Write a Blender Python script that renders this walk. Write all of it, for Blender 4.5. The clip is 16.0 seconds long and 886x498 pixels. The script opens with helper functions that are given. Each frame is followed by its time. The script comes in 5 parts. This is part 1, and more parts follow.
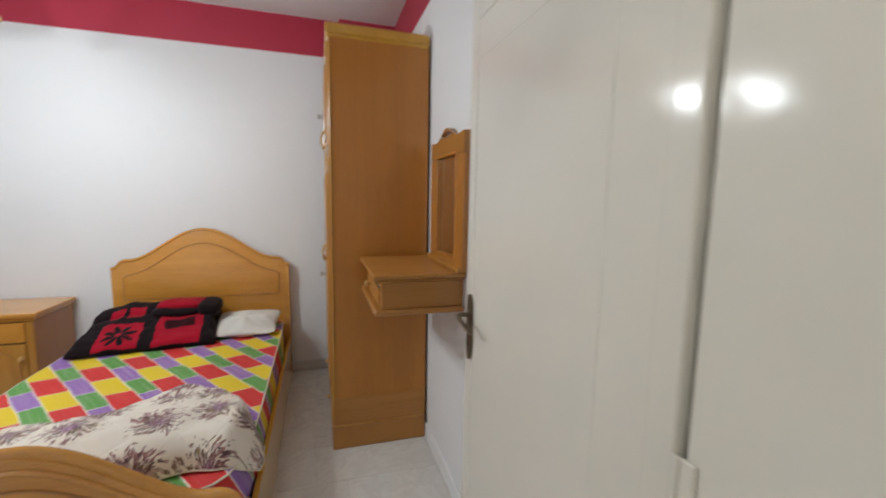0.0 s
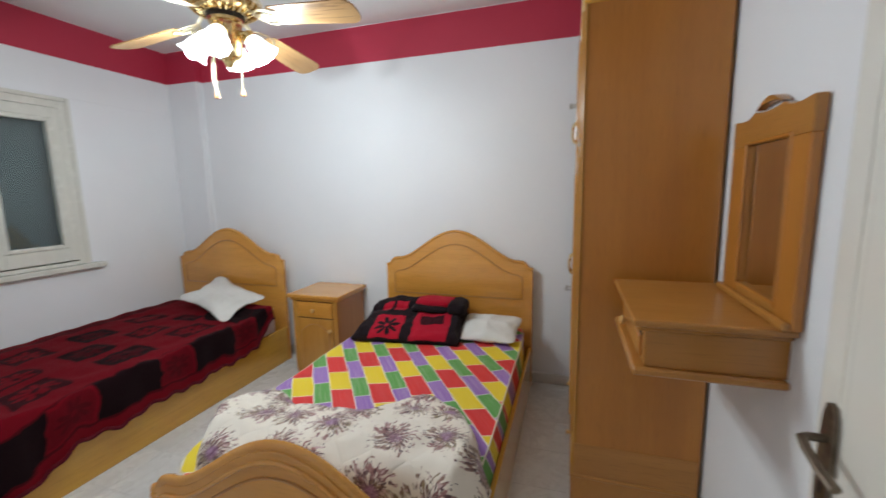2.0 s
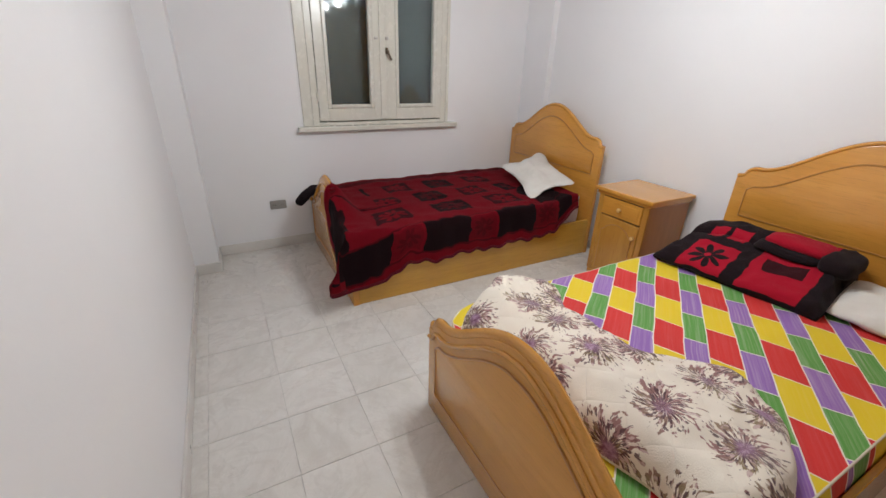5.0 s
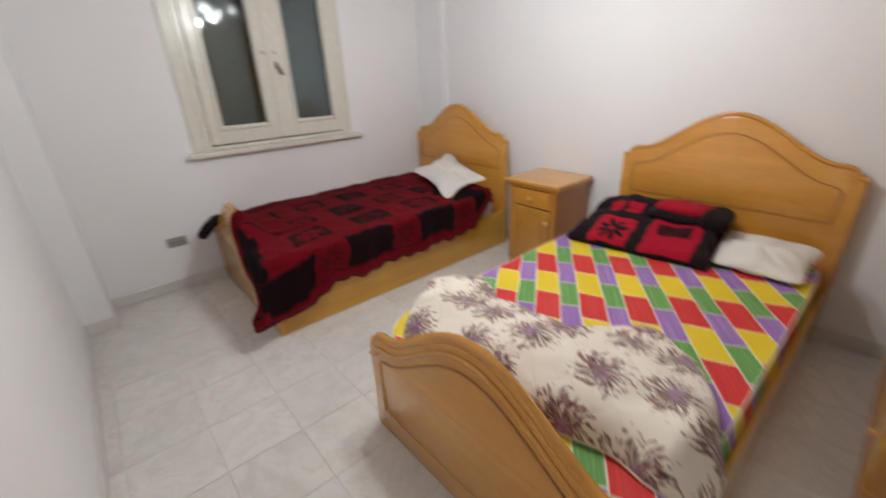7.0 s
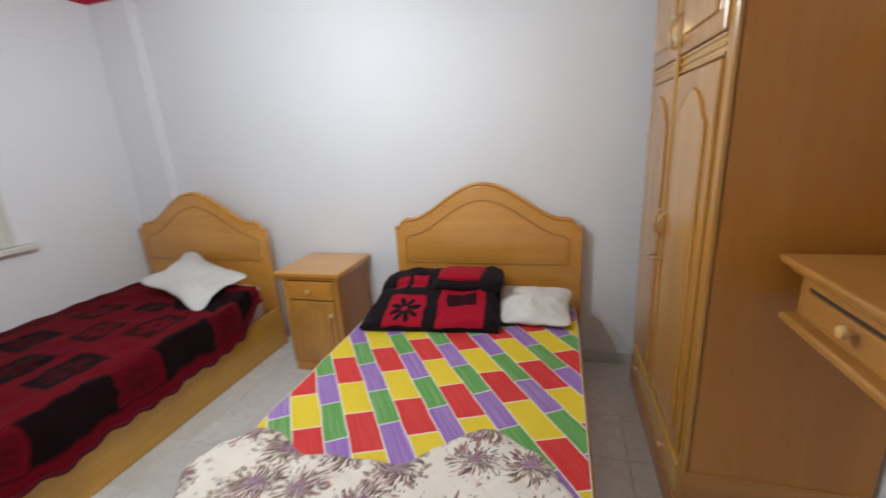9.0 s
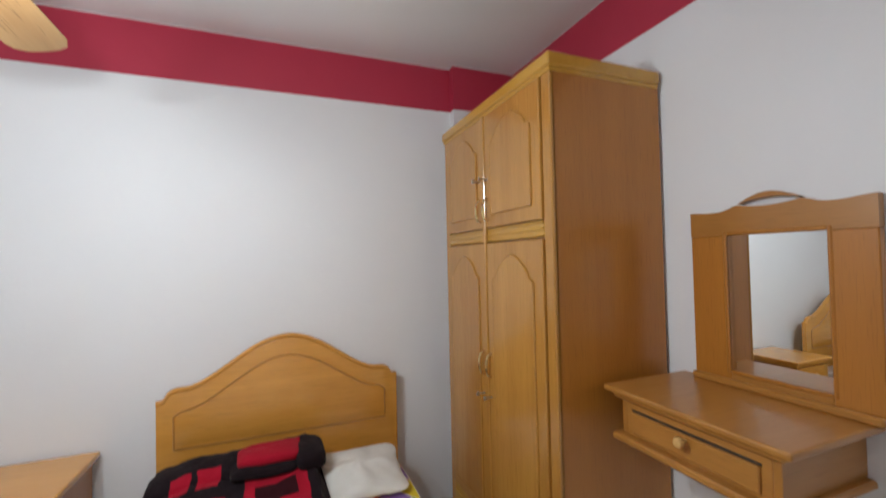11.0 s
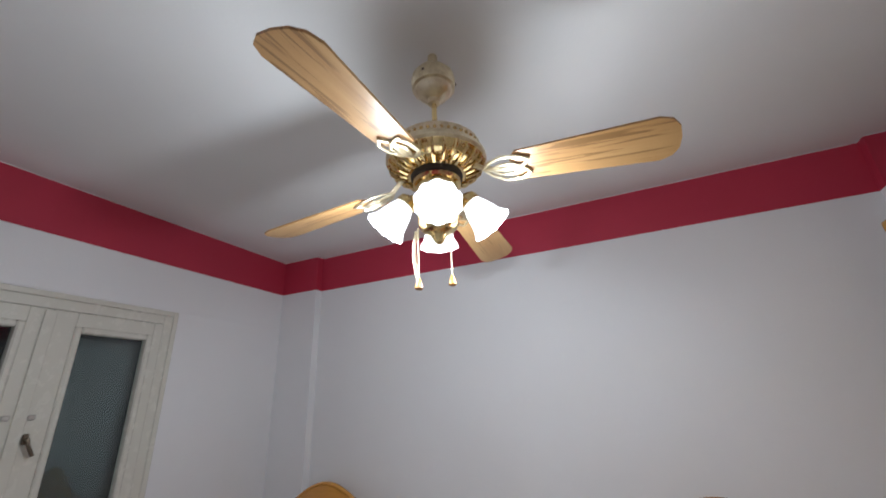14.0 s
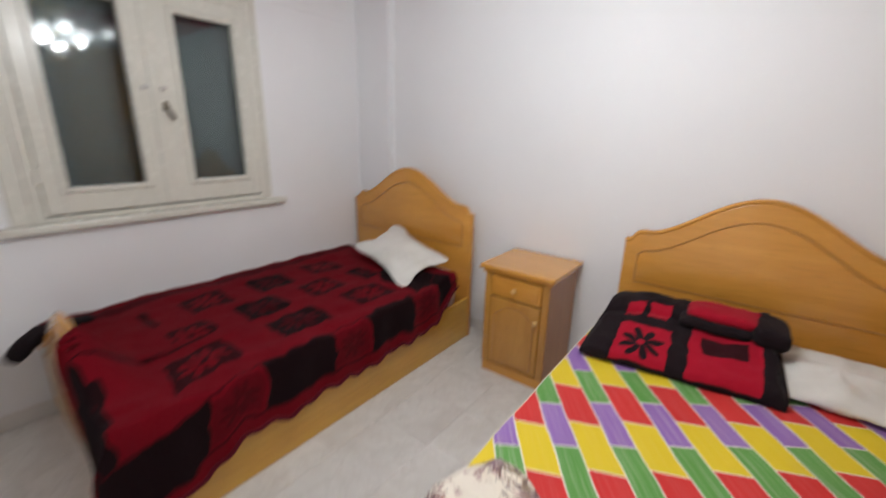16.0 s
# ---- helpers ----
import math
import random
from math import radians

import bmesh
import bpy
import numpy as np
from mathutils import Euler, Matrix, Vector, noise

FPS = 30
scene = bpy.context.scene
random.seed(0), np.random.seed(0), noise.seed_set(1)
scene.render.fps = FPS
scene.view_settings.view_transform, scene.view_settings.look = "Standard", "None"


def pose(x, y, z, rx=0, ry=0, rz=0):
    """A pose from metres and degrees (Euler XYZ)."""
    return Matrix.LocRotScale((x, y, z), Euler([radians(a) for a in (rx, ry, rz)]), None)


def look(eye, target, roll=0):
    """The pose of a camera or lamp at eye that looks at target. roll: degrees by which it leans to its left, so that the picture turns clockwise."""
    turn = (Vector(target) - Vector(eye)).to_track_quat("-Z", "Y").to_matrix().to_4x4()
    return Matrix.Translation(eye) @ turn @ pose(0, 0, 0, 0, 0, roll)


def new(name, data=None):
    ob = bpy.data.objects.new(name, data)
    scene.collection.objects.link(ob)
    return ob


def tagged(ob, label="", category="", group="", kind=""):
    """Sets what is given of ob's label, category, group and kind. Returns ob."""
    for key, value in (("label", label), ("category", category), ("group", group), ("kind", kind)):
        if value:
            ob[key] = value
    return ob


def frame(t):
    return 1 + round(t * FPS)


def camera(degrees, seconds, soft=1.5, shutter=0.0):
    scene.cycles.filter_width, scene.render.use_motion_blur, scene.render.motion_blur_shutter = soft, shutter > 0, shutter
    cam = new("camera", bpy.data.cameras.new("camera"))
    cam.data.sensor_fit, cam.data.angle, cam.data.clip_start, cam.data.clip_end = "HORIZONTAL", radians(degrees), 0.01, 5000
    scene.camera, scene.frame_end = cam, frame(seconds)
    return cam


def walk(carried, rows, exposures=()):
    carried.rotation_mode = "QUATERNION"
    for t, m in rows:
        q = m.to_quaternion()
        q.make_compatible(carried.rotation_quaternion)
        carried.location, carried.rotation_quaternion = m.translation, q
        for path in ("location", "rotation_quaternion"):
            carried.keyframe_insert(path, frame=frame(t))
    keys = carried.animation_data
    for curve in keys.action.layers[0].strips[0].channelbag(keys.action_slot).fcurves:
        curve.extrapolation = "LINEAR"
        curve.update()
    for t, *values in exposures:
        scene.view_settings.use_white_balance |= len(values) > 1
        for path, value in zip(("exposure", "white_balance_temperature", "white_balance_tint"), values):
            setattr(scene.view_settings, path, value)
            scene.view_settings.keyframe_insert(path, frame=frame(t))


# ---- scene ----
cam = camera(95.0, 16.0, soft=1.5, shutter=0.5)
PATH = [
    (0, (-0.317, 0.716, 1.397), (0.261, 2.616, 1.156), 1.0),
    (0.5, (-0.336, 0.847, 1.421), (-0.019, 2.791, 1.073), 2.5),
    (1, (-0.361, 0.883, 1.471), (-0.27, 2.856, 1.156), -0.9),
    (1.5, (-0.321, 0.988, 1.482), (-0.54, 2.959, 1.221), -1.4),
    (2, (-0.296, 1.08, 1.471), (-0.895, 2.966, 1.18), -1.1),
    (2.5, (-0.283, 1.105, 1.434), (-1.197, 2.847, 1.072), -1.5),
    (3, (-0.304, 1.153, 1.382), (-1.414, 2.729, 0.848), -1.3),
    (3.5, (-0.379, 1.212, 1.368), (-1.491, 2.702, 0.632), 0.2),
    (4, (-0.441, 1.244, 1.363), (-1.635, 2.643, 0.577), -0.2),
    (4.5, (-0.44, 1.321, 1.382), (-1.948, 2.354, 0.571), 1.2),
    (4.7, (-0.432, 1.355, 1.399), (-2.038, 2.224, 0.583), 1.7),
    (6.8, (-0.463, 1.394, 1.432), (-1.997, 2.441, 0.69), -1.9),
    (7, (-0.456, 1.355, 1.412), (-1.855, 2.546, 0.62), -2.5),
    (7.5, (-0.465, 1.306, 1.38), (-1.536, 2.722, 0.46), -4.1),
    (8, (-0.508, 1.339, 1.393), (-1.515, 2.801, 0.471), -4.8),
    (8.5, (-0.615, 1.493, 1.408), (-1.51, 3.149, 0.732), -4.1),
    (9, (-0.684, 1.626, 1.452), (-1.229, 3.472, 0.908), -3.7),
    (9.5, (-0.837, 1.753, 1.424), (-0.699, 3.659, 0.834), -2.0),
    (9.6, (-0.868, 1.787, 1.42), (-0.583, 3.679, 0.84), -1.8),
    (11.8, (-1.292, 1.718, 1.595), (-0.556, 3.508, 2.099), -3.8),
    (12, (-1.343, 1.727, 1.597), (-0.765, 3.547, 2.19), -5.2),
    (12.5, (-1.393, 1.722, 1.609), (-1.22, 3.597, 2.283), -4.6),
    (13, (-1.372, 1.692, 1.624), (-1.643, 3.541, 2.337), -2.3),
    (13.5, (-1.342, 1.656, 1.621), (-1.94, 3.417, 2.357), -2.2),
    (14, (-1.329, 1.652, 1.609), (-2.099, 3.36, 2.309), -2.4),
    (14.5, (-1.312, 1.649, 1.55), (-2.125, 3.449, 1.867), -3.7),
    (15, (-1.38, 1.715, 1.505), (-2.12, 3.573, 1.56), -2.6),
    (15.5, (-1.377, 1.759, 1.482), (-2.147, 3.593, 1.274), -2.0),
    (16, (-1.205, 1.705, 1.425), (-2.362, 3.239, 0.867), 1.3),
]
EXPOSURES = [(0.0, -0.28, 6400, 6), (1.0, -0.36, 6250, 3), (2.0, -0.35, 6150, 4), (3.0, -0.25, 6350, 9), (4.5, -0.2, 6600, 10), (7.0, -0.25, 6800, 10), (8.0, -0.07, 6550, 6), (8.5, -0.2, 6300, 5), (9.0, -0.3, 6250, 7), (9.6, -0.35, 6450, 8),
             (11.8, -0.65, 6350, 7), (12.1, -0.95, 6300, 7), (12.5, -1.48, 6050, 8), (13.0, -1.42, 6050, 9), (13.5, -1.1, 6150, 10), (14.0, -1.1, 6250, 10), (14.5, -1.12, 6250, 10), (15.0, -0.88, 6250, 9), (15.5, -0.5, 6450, 10), (16.0, -0.3, 6600, 10)]
walk(cam, [(t, look(eye, target, roll)) for t, eye, target, roll in PATH], EXPOSURES)

# ---- light: night outside, one lamp cluster under the ceiling fan ----
world = bpy.data.worlds.new("night")
world.use_nodes = True
world.node_tree.nodes["Background"].inputs[0].default_value = (0.01, 0.012, 0.02, 1)
world.node_tree.nodes["Background"].inputs[1].default_value = 0.3
scene.world = world
FAN = Vector((-1.785, 2.64, 2.73))
LAMPS = ((-65, 7.0), (25, 27.0), (115, 5.0), (205, 27.0))     # turn about the fan, watts
SHADE_GLOW = 5.5


# ---- node materials ----
class Nodes:
    """Short hand for building a node material."""

    def __init__(self, name):
        self.mat = bpy.data.materials.new(name)
        self.mat.use_nodes = True
        self.tree = self.mat.node_tree
        self.bsdf = self.tree.nodes["Principled BSDF"]

    def put(self, socket, value):
        if isinstance(value, bpy.types.NodeSocket):
            self.tree.links.new(value, socket)
        elif isinstance(value, (tuple, list)) and socket.type == "RGBA":
            socket.default_value = (*value[:3], 1)
        else:
            socket.default_value = value

    def add(self, kind, out, inputs=(), operation="", use_clamp=False):
        node = self.tree.nodes.new(kind)
        if operation:
            node.operation = operation
        if use_clamp:
            node.use_clamp = True
        for key, value in dict(inputs).items():
            self.put(node.inputs[key], value)
        return node.outputs[out]

    def math(self, op, a, b=0.0, c=0.0, clamp=False):
        return self.add("ShaderNodeMath", 0, {0: a, 1: b, 2: c}, operation=op, use_clamp=clamp)

    def mix(self, fac, a, b):
        node = self.tree.nodes.new("ShaderNodeMix")
        node.data_type = "RGBA"
        self.put(node.inputs[0], fac)
        self.put(node.inputs[6], a)
        self.put(node.inputs[7], b)
        return node.outputs[2]

    def coord(self, kind="Object", scale=(1, 1, 1), turn=(0, 0, 0), shift=None):
        out = self.add("ShaderNodeTexCoord", kind)
        if shift is not None:
            out = self.add("ShaderNodeVectorMath", 0, {0: out, 1: shift}, operation="ADD")
        return self.add("ShaderNodeMapping", 0, {0: out, 2: turn, 3: scale})

    def xyz(self, vector):
        node = self.tree.nodes.new("ShaderNodeSeparateXYZ")
        self.put(node.inputs[0], vector)
        return node.outputs

    def vec(self, x, y, z=0.0):
        return self.add("ShaderNodeCombineXYZ", 0, {0: x, 1: y, 2: z})

    def noise(self, vector, scale, detail=3.0, rough=0.55, warp=0.0):
        return self.add("ShaderNodeTexNoise", 0, {"Vector": vector, "Scale": scale, "Detail": detail,
                                                   "Roughness": rough, "Distortion": warp})

    def ramp(self, value, low, high):
        return self.add("ShaderNodeMapRange", 0, {0: value, 1: low, 2: high})

    def band(self, value, low, high):
        """1 between low and high, else 0."""
        return self.math("MULTIPLY", self.math("GREATER_THAN", value, low), self.math("LESS_THAN", value, high))

    def shift(self):
        """A random place for each object, so that alike pieces differ."""
        rnd = self.add("ShaderNodeObjectInfo", "Random")
        return self.vec(self.math("MULTIPLY", rnd, 37.0), self.math("MULTIPLY", rnd, 91.0), self.math("MULTIPLY", rnd, 17.0))

    def bump(self, height, strength, distance=0.01):
        self.put(self.bsdf.inputs["Normal"], self.add("ShaderNodeBump", 0, {"Height": height, "Strength": strength,
                                                                           "Distance": distance}))

    def set(self, **values):
        for key, value in values.items():
            self.put(self.bsdf.inputs[key.replace("_", " ").title().replace("Ior", "IOR")], value)
        return self.mat


def paint(name, colour, dirt, rough, grain=60.0, relief=0.12, gloss=0.4, dirt_scale=1.3):
    n = Nodes(name)
    p = n.coord()
    blot = n.ramp(n.noise(p, dirt_scale, 4), 0.35, 0.75)
    fine = n.noise(p, grain, 4)
    n.set(base_color=n.mix(n.math("MULTIPLY", blot, 0.6), colour, dirt),
          roughness=n.math("ADD", n.math("MULTIPLY", fine, 0.16), rough - 0.08))
    n.put(n.bsdf.inputs["Specular IOR Level"], gloss)
    n.bump(n.math("ADD", fine, n.math("MULTIPLY", n.noise(p, 7.0, 2), 2.0)), relief, 0.004)
    return n.mat


def wood(name, light, dark, axis="x", rough=0.3, scale=1.0, coat=0.25, streak=0.3):
    """Lacquered veneer with the grain along one axis."""
    n = Nodes(name)
    stretch = {"x": (0.9, 16, 16), "y": (16, 0.9, 16), "z": (16, 16, 0.9)}[axis]
    p = n.coord(scale=[c * scale for c in stretch], shift=n.shift())
    broad = n.noise(p, 0.45, 3, 0.6, 0.7)
    fine = n.noise(p, 4.5, 4, 0.7, 0.2)
    pores = n.ramp(n.noise(p, 14 if streak < 0.5 else 3.2, 2, 0.5, 0.0 if streak < 0.5 else 0.8), 0.56, 0.72 if streak < 0.5 else 0.62)
    stain = n.noise(n.coord(shift=n.shift()), 2.2, 3)
    fac = n.math("ADD", n.math("MULTIPLY", broad, 0.85), n.math("MULTIPLY", fine, 0.30))
    fac = n.ramp(n.math("ADD", fac, n.math("MULTIPLY", stain, 0.45)), 0.55, 1.05)
    col = n.mix(fac, light, dark)
    col = n.mix(n.math("MULTIPLY", pores, streak), col, [c * 0.55 for c in dark])
    n.set(base_color=col, roughness=n.math("ADD", n.math("MULTIPLY", fine, 0.15), rough - 0.05))
    n.put(n.bsdf.inputs["Coat Weight"], coat)
    n.put(n.bsdf.inputs["Coat Roughness"], 0.16)
    n.bump(fine, 0.08, 0.002)
    return n.mat


def metal(name, colour, rough, tarnish):
    n = Nodes(name)
    p = n.coord()
    spots = n.ramp(n.noise(p, 40, 4), 0.45, 0.7)
    n.set(base_color=n.mix(n.math("MULTIPLY", spots, 0.5), colour, tarnish), metallic=1.0,
          roughness=n.math("ADD", n.math("MULTIPLY", spots, 0.2), rough))
    return n.mat


def cloth_relief(n, p, weave=420.0, strength=0.35):
    n.bump(n.math("ADD", n.noise(p, weave, 2), n.math("MULTIPLY", n.noise(p, 24, 3), 1.5)), strength, 0.004)


M = {}
M["wall"] = paint("white_wall_paint", (0.84, 0.84, 0.855), (0.79, 0.79, 0.805), 0.85)
M["ceiling"] = paint("ceiling_paint", (0.82, 0.82, 0.82), (0.76, 0.76, 0.76), 0.7)
M["crimson"] = paint("crimson_paint", (0.50, 0.035, 0.075), (0.43, 0.03, 0.062), 0.5)
M["cream"] = paint("cream_gloss_paint", (0.70, 0.685, 0.615), (0.64, 0.625, 0.55), 0.26, 25.0, 0.06, 0.5, 3.0)
M["door"] = paint("off_white_gloss_paint", (0.76, 0.72, 0.65), (0.71, 0.67, 0.595), 0.13, 18.0, 0.015, 0.22, 2.0)
M["oak"] = wood("golden_veneer_across", (0.70, 0.335, 0.062), (0.55, 0.238, 0.036), rough=0.20, coat=0.55)
M["oak_y"] = wood("golden_veneer_lengthwise", (0.68, 0.38, 0.055), (0.52, 0.265, 0.034), "y", rough=0.20, coat=0.55)
M["oak_z"] = wood("golden_veneer_upright", (0.57, 0.285, 0.057), (0.42, 0.185, 0.032), "z", rough=0.20, coat=0.5)
M["brown_z"] = wood("brown_veneer_upright", (0.51, 0.205, 0.030), (0.41, 0.152, 0.020), "z")
M["brown"] = wood("brown_veneer_across", (0.48, 0.215, 0.045), (0.39, 0.165, 0.030), "x")
M["brown_y"] = wood("brown_veneer_lengthwise", (0.48, 0.215, 0.045), (0.39, 0.165, 0.030), "y")
M["blade"] = wood("pale_blade_veneer", (0.47, 0.29, 0.125), (0.33, 0.17, 0.062), "x", 0.35, 1.3, 0.1, 0.8)
M["brass"] = metal("polished_brass", (0.78, 0.60, 0.30), 0.16, (0.50, 0.36, 0.16))
M["pale_brass"] = metal("pale_cast_brass", (0.82, 0.73, 0.53), 0.36, (0.55, 0.46, 0.29))
M["bronze"] = metal("dark_bronze", (0.20, 0.16, 0.12), 0.38, (0.09, 0.07, 0.055))
M["steel"] = metal("worn_steel", (0.55, 0.54, 0.52), 0.3, (0.3, 0.28, 0.26))
M["knob"] = paint("pale_wood_knob", (0.68, 0.42, 0.16), (0.58, 0.34, 0.11), 0.3, 30.0, 0.05)
M["cord"] = paint("tan_cord", (0.36, 0.27, 0.19), (0.28, 0.20, 0.13), 0.8)
# near-black painted in for shade in gaps and holes; also colours the flywheel
M["gap"] = paint("gap_shade_and_dark_part", (0.05, 0.035, 0.025), (0.03, 0.02, 0.015), 0.7)
M["shutter"] = paint("dark_shutter_paint", (0.045, 0.058, 0.062), (0.03, 0.04, 0.042), 0.6)
M["socket"] = paint("grey_plastic", (0.34, 0.32, 0.30), (0.28, 0.26, 0.24), 0.4)
M["grout"] = paint("grey_grout", (0.70, 0.68, 0.65), (0.60, 0.58, 0.55), 0.85)
M["skirting"] = paint("grey_marble_skirting", (0.70, 0.68, 0.65), (0.57, 0.55, 0.52), 0.3, 20.0, 0.03, 0.5, 6.0)


def tile_material():
    n = Nodes("pale_marbled_tile")
    p = n.coord(shift=n.shift())
    clouds = n.noise(p, 3.4, 7, 0.66, 1.4)
    veins = n.math("ABSOLUTE", n.math("SUBTRACT", n.noise(p, 3.2, 5, 0.6, 2.0), 0.5))
    vein = n.math("SUBTRACT", 1.0, n.ramp(veins, 0.0, 0.06))
    speck = n.ramp(n.noise(p, 160, 2), 0.62, 0.8)
    col = n.mix(n.ramp(clouds, 0.3, 0.75), (0.78, 0.76, 0.73), (0.58, 0.555, 0.52))
    col = n.mix(n.math("MULTIPLY", vein, 0.3), col, (0.54, 0.50, 0.46))
    col = n.mix(n.math("MULTIPLY", speck, 0.2), col, (0.38, 0.34, 0.3))
    n.set(base_color=col, roughness=n.math("ADD", n.math("MULTIPLY", clouds, 0.16), 0.2))
    n.bump(clouds, 0.03, 0.003)
    return n.mat


def patchwork_material():
    """Printed ticking: slanting columns, yellow and red by turns beside green and purple."""
    n = Nodes("patchwork_print")
    raw = n.coord()
    p = n.add("ShaderNodeVectorMath", 0, {0: raw, 1: n.add("ShaderNodeVectorMath", 0, {
        0: n.add("ShaderNodeTexNoise", 1, {"Vector": raw, "Scale": 6.0}), 1: (0.012, 0.012, 0.0)}, operation="MULTIPLY")},
        operation="ADD")
    x, y, z = n.xyz(p)
    y = n.math("ADD", y, n.math("MULTIPLY", n.math("SUBTRACT", z, 0.475), 0.8))
    u = n.math("DIVIDE", n.math("SUBTRACT", n.math("ADD", x, n.math("MULTIPLY", y, 0.725)), 0.325), 0.115)
    # the yellow and red columns are wider than the green and purple ones
    pair = n.math("MULTIPLY", n.math("SUBTRACT", u, 0.07), 0.5)
    place = n.math("MULTIPLY", n.math("FRACT", pair), 2.0)
    wide = n.math("GREATER_THAN", place, 0.86)
    col = n.math("ADD", n.math("MULTIPLY", n.math("FLOOR", pair), 2.0), wide)
    fu = n.math("DIVIDE", n.math("SUBTRACT", place, n.math("MULTIPLY", wide, 0.86)), n.math("ADD", 0.86, n.math("MULTIPLY", wide, 0.28)))
    lift = n.math("MULTIPLY", n.math("SUBTRACT", fu, 0.5), -0.041)
    v = n.math("DIVIDE", n.math("ADD", n.math("ADD", n.math("SUBTRACT", y, 0.008), lift), n.math("MULTIPLY", col, 0.0285)), 0.172)
    row = n.math("FLOOR", v)
    kind = n.math("FLOORED_MODULO", n.math("ADD", col, n.math("MULTIPLY", row, 2.0)), 4.0)
    odd = n.math("SUBTRACT", 1.0, n.math("FLOORED_MODULO", kind, 2.0))
    half = n.math("GREATER_THAN", kind, 1.5)
    warm = n.mix(half, (0.60, 0.022, 0.020), (0.74, 0.55, 0.012))
    cool = n.mix(half, (0.095, 0.30, 0.05), (0.27, 0.13, 0.42))
    colour = n.mix(odd, warm, cool)
    fv = n.math("FRACT", v)
    streak = n.noise(n.vec(n.math("MULTIPLY", fu, 9.0), n.math("MULTIPLY", v, 0.5), n.math("ADD", col, n.math("MULTIPLY", row, 7.0))), 1.0, 3, 0.7)
    pale = n.mix(0.45, colour, (0.8, 0.76, 0.72))
    soft = n.math("MULTIPLY", n.ramp(streak, 0.45, 0.8), n.math("ADD", 0.15, n.math("MULTIPLY", odd, 0.55)))
    colour = n.mix(soft, colour, pale)
    edge = n.math("MAXIMUM", n.math("GREATER_THAN", n.math("ABSOLUTE", n.math("SUBTRACT", fu, 0.5)), 0.475),
                  n.math("GREATER_THAN", n.math("ABSOLUTE", n.math("SUBTRACT", fv, 0.5)), 0.488))
    colour = n.mix(n.math("MULTIPLY", edge, 0.85), colour, (0.82, 0.80, 0.70))
    n.set(base_color=colour, roughness=0.7)
    cloth_relief(n, raw, 500, 0.2)
    return n.mat


